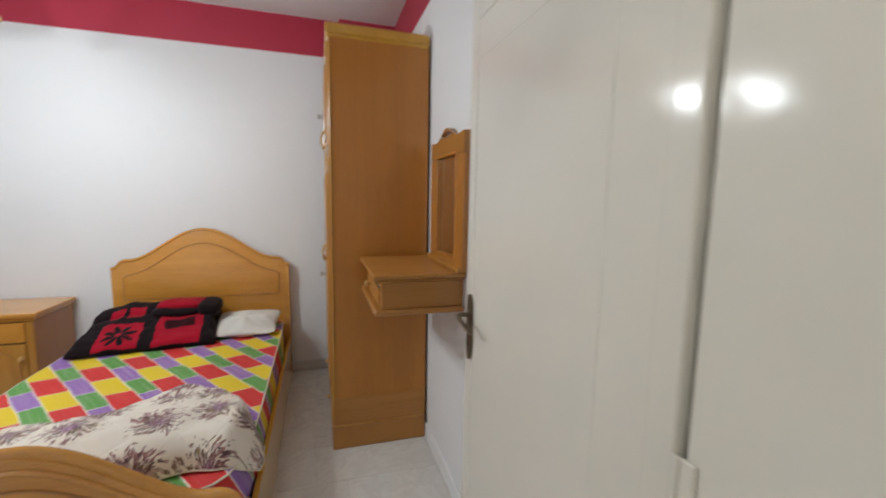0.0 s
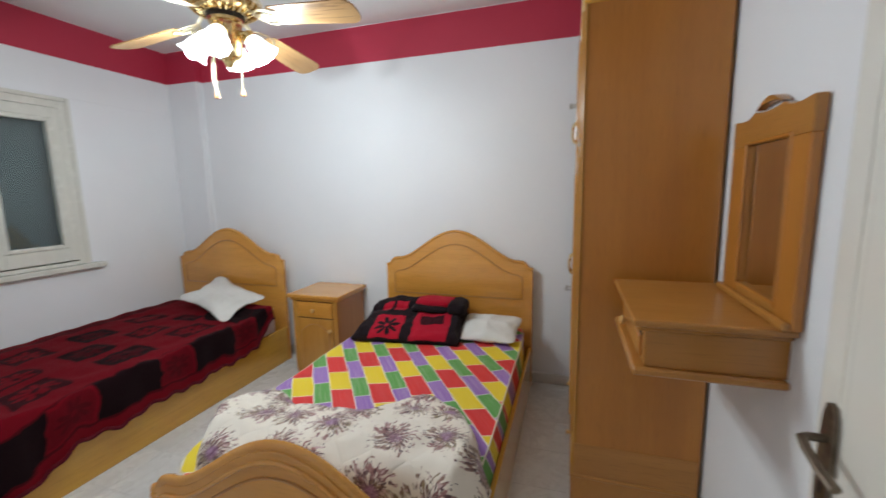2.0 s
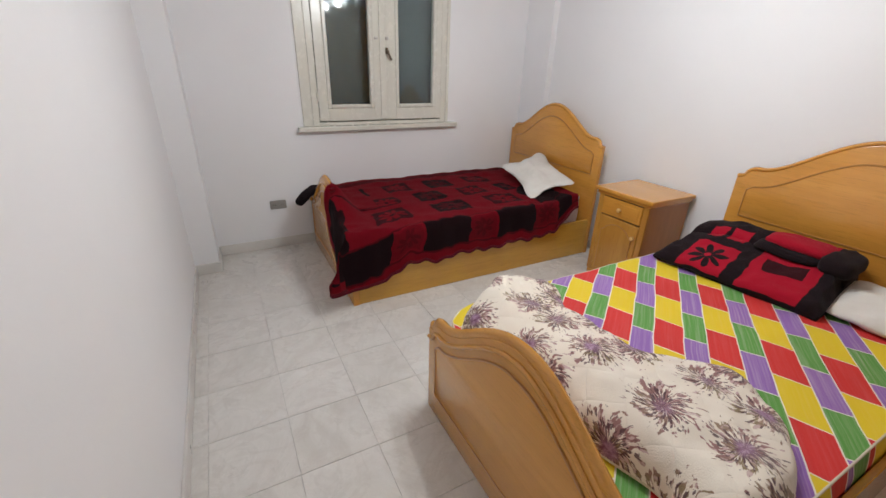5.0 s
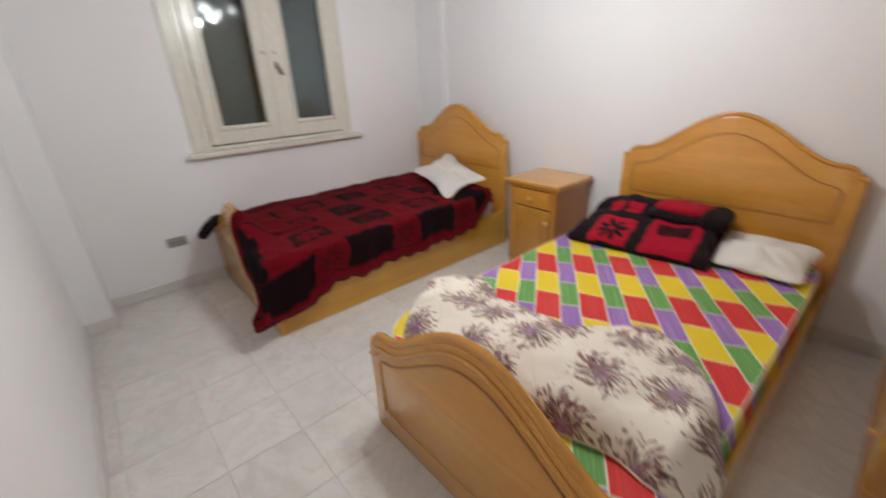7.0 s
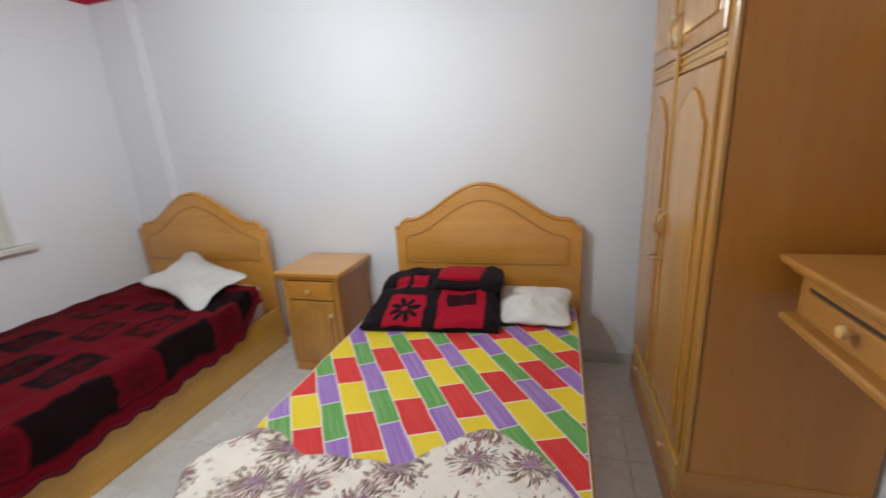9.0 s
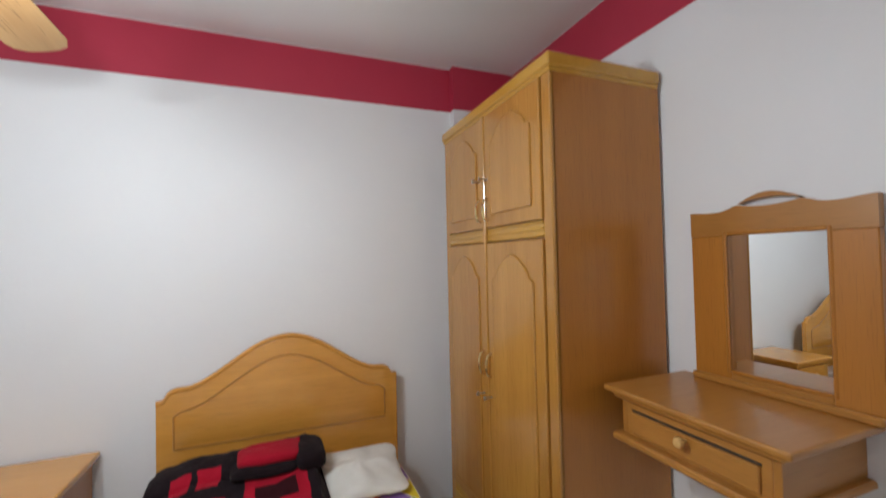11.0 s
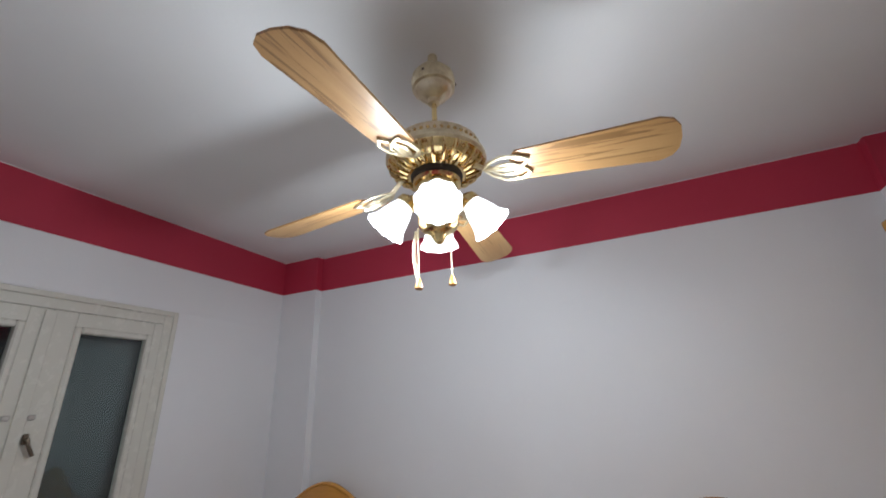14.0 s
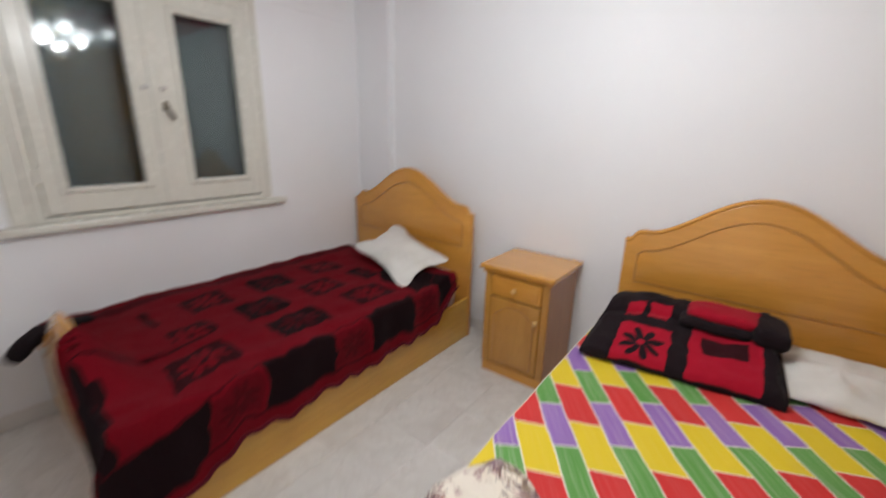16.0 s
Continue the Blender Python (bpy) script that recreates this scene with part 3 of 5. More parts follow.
bm = box(-3.53 + S, SOUTH, 0, DOOR[0] - 0.07, SOUTH + S, SH, 0.003)
box(-3.53, SOUTH, 0, -3.53 + S, 1.20 + S, SH, 0.003, bm)
box(WEST + S, 1.20, 0, -3.53, 1.20 + S, SH, 0.003, bm)
setting("baseboard_south", bm, M["skirting"], "grey marble tile skirting", "skirting")


# ---- window ----
def window():
    win = thing("window_1", "cream painted wooden casement window, closed, dark outside", "window", (WEST, 0, 0), kind="structure")
    y0, y1, z0, z1 = WIN
    cream = M["cream"]
    # surround, proud of the plaster
    for name, b in (("jamb", (-0.10, y0, z0, 0.012, y0 + 0.05, z1)), ("jamb", (-0.10, y1 - 0.05, z0, 0.012, y1, z1)),
                    ("head", (-0.10, y0 + 0.05, z1 - 0.05, 0.012, y1 - 0.05, z1)), ("bottom_rail", (-0.10, y0 + 0.05, z0, 0.012, y1 - 0.05, z0 + 0.026))):
        part(name, box(*b, 0.003), cream, win)
    for name, b in (("architrave", (0.0, y0 - 0.075, z0, 0.014, y0 - 0.001, z1 + 0.03)), ("architrave", (0.0, y1 + 0.001, z0, 0.014, y1 + 0.03, z1 + 0.03)),
                    ("architrave", (0.0, y0, z1 + 0.001, 0.014, y1, z1 + 0.03))):
        part(name, box(*b, 0.004), cream, win)
    part("sill", box(-0.1, y0 - 0.12, z0 - 0.04, 0.055, y1 + 0.11, z0 - 0.001, 0.008, segments=2), cream, win)
    mid = 2.612
    for a, b, g0, g1 in ((y0 + 0.053, mid - 0.002, 2.172, 2.492), (mid + 0.002, y1 - 0.053, 2.74, 3.047)):
        sash = new("sash")
        sash.parent = win
        lo, hi = z0 + 0.036, z1 - 0.053
        gz0, gz1 = 1.125, 1.992
        for nm, q in (("stile", (-0.03, a, lo, 0.020, g0 - 0.03, hi)), ("stile", (-0.03, g1 + 0.03, lo, 0.020, b, hi)),
                      ("rail", (-0.03, g0 - 0.03, lo, 0.020, g1 + 0.03, gz0 - 0.03)), ("rail", (-0.03, g0 - 0.03, gz1 + 0.03, 0.020, g1 + 0.03, hi))):
            part(nm, box(*q, 0.003), cream, sash)
        for nm, q in (("bead", (-0.024, g0 - 0.03, gz0 - 0.03, 0.028, g0, gz1 + 0.03)), ("bead", (-0.024, g1, gz0 - 0.03, 0.028, g1 + 0.03, gz1 + 0.03)),
                      ("bead", (-0.024, g0, gz0 - 0.03, 0.028, g1, gz0)), ("bead", (-0.024, g0, gz1, 0.028, g1, gz1 + 0.03))):
            part(nm, box(*q, 0.007), cream, sash)
        pane = part("pane", box(-0.008, g0, gz0, -0.003, g1, gz1), M["glass"], sash, "dark window glass")
        pane.visible_shadow = False
    part("cover_strip", box(0.0205, mid - 0.036, z0 + 0.045, 0.030, mid + 0.012, z1 - 0.06, 0.003), cream, win)
    # catch and small latches on the meeting stiles
    bm = box(0.024, mid + 0.014, 1.50, 0.034, mid + 0.036, 1.545, 0.004)
    join(bm, sweep([(0.034, mid + 0.026, 1.525), (0.052, mid + 0.026, 1.522), (0.056, mid + 0.03, 1.50), (0.054, mid + 0.055, 1.455)], 0.008), None)
    part("catch", bm, M["bronze"], win, "dark metal window catch")
    for yy in (mid - 0.06, mid + 0.028):
        part("latch", box(0.012, yy - 0.014, 1.60, 0.03, yy + 0.014, 1.622, 0.004), M["steel"], win)
    for zz in (1.15, 1.95):
        for yy in (y0 + 0.05, y1 - 0.05):
            part("hinge", box(0.008, yy - 0.008, zz, 0.024, yy + 0.008, zz + 0.07, 0.004), cream, win)
    # closed boards outside
    for k in range(2):
        w = (y1 - y0) / 2
        part("shutter_leaf", box(-0.165, y0 + k * w + 0.002, z0, -0.145, y0 + (k + 1) * w - 0.002, z1, 0.002), M["shutter"], win)


window()


# ---- door ----
def doorway():
    frame_ = thing("door_frame", "off-white gloss painted wooden door frame", "door frame", (0, 0, 0), kind="structure")
    y0, y1 = SOUTH - 0.17, 1.105
    part("jamb", box(DOOR[1] - 0.045, y0, 0, DOOR[1], y1, DOOR[2], 0.004), M["door"], frame_)
    part("jamb", box(DOOR[0], y0, 0, DOOR[0] + 0.045, y1, DOOR[2], 0.004), M["door"], frame_)
    part("head", box(DOOR[0] + 0.045, y0, DOOR[2] - 0.045, DOOR[1] - 0.045, y1, DOOR[2], 0.004), M["door"], frame_)
    for a, b in ((DOOR[0] - 0.06, DOOR[0] - 0.001), (DOOR[1] + 0.001, DOOR[1] + 0.06)):
        part("architrave", box(a, SOUTH, 0, b, SOUTH + 0.03, DOOR[2] + 0.06, 0.006), M["door"], frame_)
        part("architrave", box(a, y0 - 0.005, 0, b, y0 + 0.02, DOOR[2] + 0.06, 0.006), M["door"], frame_)
    part("architrave", box(DOOR[0], SOUTH, DOOR[2] + 0.001, DOOR[1], SOUTH + 0.03, DOOR[2] + 0.06, 0.006), M["door"], frame_)
    # dark strip added to paint the shade in the hinge gap
    part("rebate", box(DOOR[1] - 0.012, 1.1055, 0, DOOR[1], 1.135, DOOR[2] - 0.05), M["gap"], frame_)
    for zz in (0.25, 0.96, 1.75):
        part("hinge", join(box(DOOR[1] - 0.052, 1.085, zz, DOOR[1] - 0.045, 1.118, zz + 0.10, 0.002),
                           sweep([(DOOR[1] - 0.052, 1.112, zz), (DOOR[1] - 0.052, 1.112, zz + 0.10)], 0.007, up=Vector((1, 0, 0)))), M["door"], frame_)

    # the leaf stands open, folded back along the east wall; local y runs from the hinge to the free edge
    door = thing("door_1", "off-white gloss painted panelled door, open against the wall", "door", (0.137, 1.117, 0.008), kind="structure", turn=0.6)
    W, H, T = 0.80, 2.02, 0.038
    st = 0.055
    paint_ = M["door"]
    part("stile", box(0, 0, 0, T, st, H, 0.006, segments=3), paint_, door)
    part("stile", box(0, W - st, 0, T, W, H, 0.006, segments=3), paint_, door)
    for z0, z1 in ((0, 0.2), (H - 0.12, H)):
        part("rail", box(0, st, z0, T, W - st, z1, 0.003), paint_, door)
    for z0, z1 in ((0.2, H - 0.12),):
        part("panel", box(0.0025, st - 0.004, z0 - 0.004, T - 0.008, W - st + 0.004, z1 + 0.004), paint_, door)
    part("field", box(0.0008, 0.165, 0.305, 0.014, W - st - 0.012, H - 0.225, 0.005, segments=2), paint_, door)
    handle = new("door_handle")
    handle.parent = door
    hy = W - 0.045
    plate = [(0.022 * math.cos(a) * (1 if abs(math.sin(a)) < 0.9 else 0.7), 0.105 * math.sin(a)) for a in (2 * math.pi * i / 28 for i in range(28))]
    bm = bmesh.new()
    f = bm.faces.new([bm.verts.new((0, hy + math.copysign(abs(u / 0.022) ** 0.5, u) * 0.019, 0.995 + v)) for u, v in plate])
    out = bmesh.ops.extrude_face_region(bm, geom=[f])
    bmesh.ops.translate(bm, vec=(-0.007, 0, 0), verts=[v for v in out["geom"] if isinstance(v, bmesh.types.BMVert)])
    bmesh.ops.recalc_face_normals(bm, faces=bm.faces[:])
    part("plate", bm, M["bronze"], handle, "dark bronze lock plate")
    part("lever", sweep([(-0.004, hy, 1.035), (-0.03, hy, 1.036), (-0.043, hy - 0.006, 1.036), (-0.047, hy - 0.03, 1.03), (-0.046, hy - 0.07, 1.018), (-0.044, hy - 0.105, 1.012)],
                        0.0085, flat=0.8, up=Vector((0, 0, 1))), M["bronze"], handle, "dark bronze lever", True)
    part("keyhole", box(-0.0085, hy - 0.003, 0.935, -0.0068, hy + 0.003, 0.958), M["gap"], handle)


doorway()


# ---- beds ----
def crest(u):
    """Height of the shaped top over its ends, for u from -1 to 1."""
    u = abs(u)
    t = min(1.0, max(0.0, (0.935 - u) / 0.10))
    low = 0.006 * smoothstep(1.0, 0.94, u) + 0.048 * math.sqrt(1 - (1 - t) ** 2)
    return low - 0.004 + 0.215 * (0.5 * (1 + math.cos(math.pi * min(1.0, u / 0.80)))) ** 0.82


BED_W, BED_L = 1.15, 2.0


def end_board(bed, name, y, base, panel_low, thick, face, label):
    """A shaped board with a rounded cap and a raised panel; face is the side (-1 or 1 along y) that shows the panel."""
    half = BED_W / 2
    top = [(u * half, base + crest(u)) for u in (i / 60 - 1 for i in range(121))]
    y0, y1 = (y, y + thick)
    ob = part(name, board([(half, 0.0), (-half, 0.0)][::-1] + list(reversed(top)), y0, y1, 0.004), M["oak"], bed, label, True)
    yc = y0 if face < 0 else y1
    stout = thick > 0.04
    cap = [(x, (y0 + y1) / 2, z + (0.002 if stout else 0.009)) for x, z in top]
    part("cap_rail", sweep(cap, 0.026 if stout else 0.012, 10, 0.62 if stout else 1.55), M["oak"], ob, "", True)
    if stout:
        # a second, finer roll below the cap
        part("under_bead", sweep([(x * 0.985, yc + face * 0.004, z - 0.034) for x, z in top], 0.0085, 8), M["oak"], ob, "", True)
    # panel set inside a fine groove
    inner = 0.875 * half
    rows = []
    for i in range(61):
        u = (i / 30 - 1)
        x = u * inner
        z = base + crest(x / half) - 0.088 - 0.020 * smoothstep(0.93, 1.0, abs(u))
        rows.append((x, z))
    outline = [(-inner, panel_low), (inner, panel_low)] + list(reversed(rows))
    part("panel", board(outline, yc - 0.004 if face < 0 else yc - 0.002, yc + 0.002 if face < 0 else yc + 0.004, 0.003), M["oak"], ob, "", True)
    # raised bead, browner than the board to paint in the groove's shadow line
    rim = [(x, yc + face * 0.003, z) for x, z in [(-inner, panel_low), (inner, panel_low)] + list(reversed(rows)) + [(-inner, panel_low)]]
    part("bead", sweep(rim, 0.0045, 6, 0.9), M["brown"], ob, "", True)
    return ob


def bed_frame(label, place):
    bed = thing("bed", label, "bed", place, group="single beds")
    half = BED_W / 2
    end_board(bed, "headboard", BED_L, 0.88, 0.665, 0.035, -1, "arched golden veneer headboard")
    end_board(bed, "footboard", 0.0, 0.425, 0.12, 0.042, -1, "arched golden veneer footboard with a rounded cap")
    for x0, x1 in ((-half + 0.004, -half + 0.026), (half - 0.026, half - 0.004)):
        part("side_rail", box(x0, 0.042, 0.0, x1, BED_L, 0.30, 0.003), M["oak_y"], bed)
    for k in range(9):
        yy = 0.14 + k * 0.215
        part("slat", box(-half + 0.027, yy, 0.185, half - 0.027, yy + 0.09, 0.205, 0.002), M["oak"], bed)
    return bed


BED_A = (-1.125, 2.0, 0.0)        # the bed by the wardrobe
BED_B = (-3.228, 1.935, 0.0)      # the bed under the window
bed_frame("golden veneer single bed with a patchwork mattress and rumpled quilt", BED_A)
bed_frame("golden veneer single bed under a red and black blanket", BED_B)


def mattress(place, material, label, w=1.08, l=1.94, spill=0.0):
    th = thing("mattress", label, "mattress", place)
    z0, z1 = 0.206, 0.475

    def shell(u, v):
        a = 2 * math.pi * u
        # superellipse outline, rounded rim
        c, s = math.cos(a), math.sin(a)
        q = (abs(c) ** 9 + abs(s) ** 9) ** (-1 / 9)
        k = v
        if k < 0.35:
            r, z = k / 0.35, z0
        elif k < 0.65:
            r, z = 1.0, z0 + (z1 - z0) * (k - 0.35) / 0.30
        else:
            r, z = 1 - (k - 0.65) / 0.35, z1
        x, y = c * q * r * w / 2, s * q * r * l / 2
        z += (0.012 * rough(x, y, 0, 3.2) + 0.006 * rough(x, y, 4, 8)) * (1 if z > 0.3 else 0)
        bulge = 1 + 0.012 * math.sin(math.pi * (z - z0) / (z1 - z0))
        if x < 0:
            bulge += spill * smoothstep(0.31, 0.41, z)      # sags out over the bed's rail
        return (x * bulge, y * (1 + 0.012 * math.sin(math.pi * (z - z0) / (z1 - z0))) + l / 2, z)

    part("ticking", grid(96, 40, shell), material, th, "", True)
    rim = []
    for i in range(97):
        x, y, z = shell(i / 96, 0.648)
        rim.append((x * 1.003, (y - l / 2) * 1.003 + l / 2, z - 0.002))
    part("piping", sweep(rim, 0.0042, 6, up=Vector((0, 0, 1))), M["piping"], th, "cream piped edge", True)
    return th


mattress((BED_A[0], BED_A[1] + 0.05, 0), M["patchwork"], "mattress printed with yellow, red, green and purple patches", spill=0.11)
mattress((BED_B[0], BED_B[1] + 0.05, 0), M["sheet"], "pale mattress almost hidden under the blanket")


def pillow(label, m, w, d, h, sag=0.0, lean=None, pinched=0.20):
    def shell(u, v):
        a, b = 2 * math.pi * u, math.pi * (v - 0.5)
        c, s = math.cos(a), math.sin(a)
        q = (abs(c) ** 7 + abs(s) ** 7) ** (-1 / 7)
        pinch = 1 + pinched * abs(math.sin(2 * a)) ** 5
        r = abs(math.cos(b)) ** 0.72
        x, y = c * q * r * w / 2 * pinch, s * q * r * d / 2 * pinch
        z = h / 2 * math.copysign(abs(math.sin(b)) ** 1.15, math.sin(b)) * (1 - 0.6 * abs(math.sin(2 * a)) ** 2 * r)
        z += 0.012 * rough(x, y, h, 9) + 0.006 * rough(x, y, 3, 22) - sag * (abs(x) / w) ** 2
        return (x, y, z)
    bm = grid(64, 30, shell)
    bmesh.ops.remove_doubles(bm, verts=bm.verts[:], dist=0.0006)
    if lean is not None:
        bm.transform(lean)
    ob = part("pillow", bm, M["pillow"], None, label, True)
    ob.matrix_basis = m
    return tagged(ob, label, "pillow")


pillow("flat white cotton pillow lying at the head of the bed", pose(-0.812, 3.71, 0.53, 8, 0, -2), 0.38, 0.35, 0.12, pinched=0.10)
# slumped out of square, one corner up the headboard
down, across = Vector((0.235, -0.225, -0.095)), Vector((0.295, 0.095, -0.005))
ex, ey = (across + down) / (2 * 0.232), (across - down) / (2 * 0.232)
ez = ex.cross(ey).normalized()
slump = Matrix((ex, ey, ez)).transposed().to_4x4()
pillow("white cotton pillow propped cornerwise against the headboard", pose(-3.055, 3.66, 0.618), 0.46, 0.46, 0.105, lean=slump, pinched=0.27)


def quilt():
    """A rumpled quilt heaped over the foot of the patchwork mattress."""
    x0, x1 = -1.735, -0.545

    def far(x):
        w = (x - x0) / (x1 - x0)
        return 2.50 + 0.20 * math.exp(-((w - 0.74) / 0.18) ** 2) + 0.07 * math.exp(-((w - 0.12) / 0.12) ** 2) - 0.16 * smoothstep(0.86, 1.0, w) - 0.2 * smoothstep(0.09, 0.0, w) + 0.015 * math.sin(w * 21)

    def near(x):
        w = (x - x0) / (x1 - x0)
        return 2.055 + 0.085 * smoothstep(0.35, 0.85, w) + 0.012 * math.sin(w * 17) + 0.24 * smoothstep(0.17, 0.0, w) ** 1.2 + 0.10 * smoothstep(0.90, 1.0, w) ** 2

    def place(u, v, low=False):
        x = x0 + u * (x1 - x0)
        a, b = near(x), far(x)
        y = a + v * (b - a)
        d = min((x - x0) * 1.0, (x1 - x), y - a, b - y)
        edge = math.sqrt(max(0.0, 1 - (1 - min(1.0, max(0.0, d) / 0.085)) ** 2))
        puff = 0.082 + 0.04 * math.exp(-((v - 0.4) / 0.35) ** 2)
        folds = 0.020 * rough(x * 1.0, y * 2.2, 1, 4.0) + 0.011 * rough(x, y * 1.5, 5, 10) + 0.012 * abs(rough(x * 2, y, 9, 5))
        z = 0.484 + edge * (puff + folds)
        z -= 0.085 * smoothstep(-0.63, -0.545, x) + 0.05 * smoothstep(-1.68, -1.735, x)
        if low:
            z = min(z - 0.002, 0.482)
        return (x + 0.012 * rough(x, y, 2, 9), y + 0.012 * rough(x, y, 7, 9), z)

    bm = grid(100, 56, lambda u, v: place(u, v))
    join(bm, grid(40, 24, lambda u, v: place(u, v, True)))
    ob = part("quilt", bm, M["floral"], None, "", True)
    ring = [place(i / 80, 0) for i in range(81)] + [place(1, i / 40) for i in range(1, 41)] + [place(1 - i / 80, 1) for i in range(1, 81)] + [place(0, 1 - i / 40) for i in range(1, 41)]
    part("binding", sweep([(x, y, z + 0.001) for x, y, z in ring], 0.0035, 6, up=Vector((0, 0, 1))), M["piping"], ob, "cream cloth binding", True)
    tagged(ob, "rumpled cream quilt printed with purple flowers, heaped over the mattress", "quilt")


quilt()


def folded_blanket():
    """Folded twice and propped against the headboard: a wedge with a soft sloping front and a second fold on top."""
    w, prof = 0.72, [(0.0, 0.0), (-0.018, 0.025), (-0.005, 0.055), (0.06, 0.088), (0.15, 0.125), (0.22, 0.150), (0.25, 0.152), (0.255, 0.172), (0.30, 0.198), (0.37, 0.208), (0.44, 0.200), (0.485, 0.17), (0.50, 0.09), (0.495, 0.0)]
    arc = [0.0]
    for (a, b), (c, d) in zip(prof, prof[1:]):
        arc.append(arc[-1] + math.hypot(c - a, d - b))

    def along(v):
        s = v * arc[-1]
        k = max(i for i in range(len(arc) - 1) if arc[i] <= s + 1e-9)
        f = (s - arc[k]) / (arc[k + 1] - arc[k])
        return prof[k][0] + f * (prof[k + 1][0] - prof[k][0]), prof[k][1] + f * (prof[k + 1][1] - prof[k][1])

    def place(u, v):
        y, z = along(v)
        x = (u - 0.5) * w
        end = smoothstep(0.0, 0.05, u) * smoothstep(1.0, 0.95, u)
        z *= 0.55 + 0.45 * end
        z *= 0.80 + 0.22 * smoothstep(0.0, 0.35, u) + 0.05 * math.sin(u * 8)
        bulk = (1 if z > 0.01 else 0)
        x += 0.05 * (y - 0.1) * (1 - 2 * u) * 1.2 + 0.012 * rough(u * 3, v * 6, 2, 2)
        return (x, y + 0.02 * rough(u * 4, v * 3, 1, 1) + (0.02 * (u - 0.5)), z + bulk * (0.012 * rough(u * 6, v * 5, 0, 1.3) + 0.006 * rough(u * 20, v * 15)))

    bm = grid(70, 60, place, lambda u, v: (u * w, v * arc[-1]))
    for u in (0.0, 1.0):
        ring = [bm.verts.new(place(u, j / 60)) for j in range(61)]
        f = bm.faces.new(ring if u else list(reversed(ring)))
        bmesh.ops.triangulate(bm, faces=[f])
    ob = part("folded_blanket", bm, M["folded"], None, "", True)
    ob.matrix_basis = pose(-1.325, 3.42, 0.478, 0, 0, 3)

    def lap(cx, cy, cz, lx, ly, lz):
        def shell(u, v):
            a, t = 2 * math.pi * u, math.pi * (v - 0.5)
            c, s = math.cos(a), math.sin(a)
            q = (abs(c) ** 5 + abs(s) ** 5) ** -0.2
            r = abs(math.cos(t)) ** 0.45
            x, y = c * q * r * lx / 2, s * q * r * ly / 2
            return (cx + x, cy + y, cz + lz / 2 * math.copysign(abs(math.sin(t)) ** 0.8, math.sin(t)) + 0.010 * rough(x * 2, y * 2, cx, 7) - 0.10 * x * x)
        return grid(44, 18, shell)

    part("top_fold", lap(0.135, 0.315, 0.205, 0.26, 0.17, 0.055), M["red_fleece"], ob, "red fold of the blanket", True)
    part("under_fold", lap(0.115, 0.275, 0.172, 0.27, 0.16, 0.05), M["dark_fleece"], ob, "black fold of the blanket", True)
    part("side_fold", lap(0.305, 0.31, 0.175, 0.13, 0.24, 0.09), M["dark_fleece"], ob, "black fold of the blanket", True)
    tagged(ob, "folded red and black fleece blanket with a flower motif", "blanket")


folded_blanket()


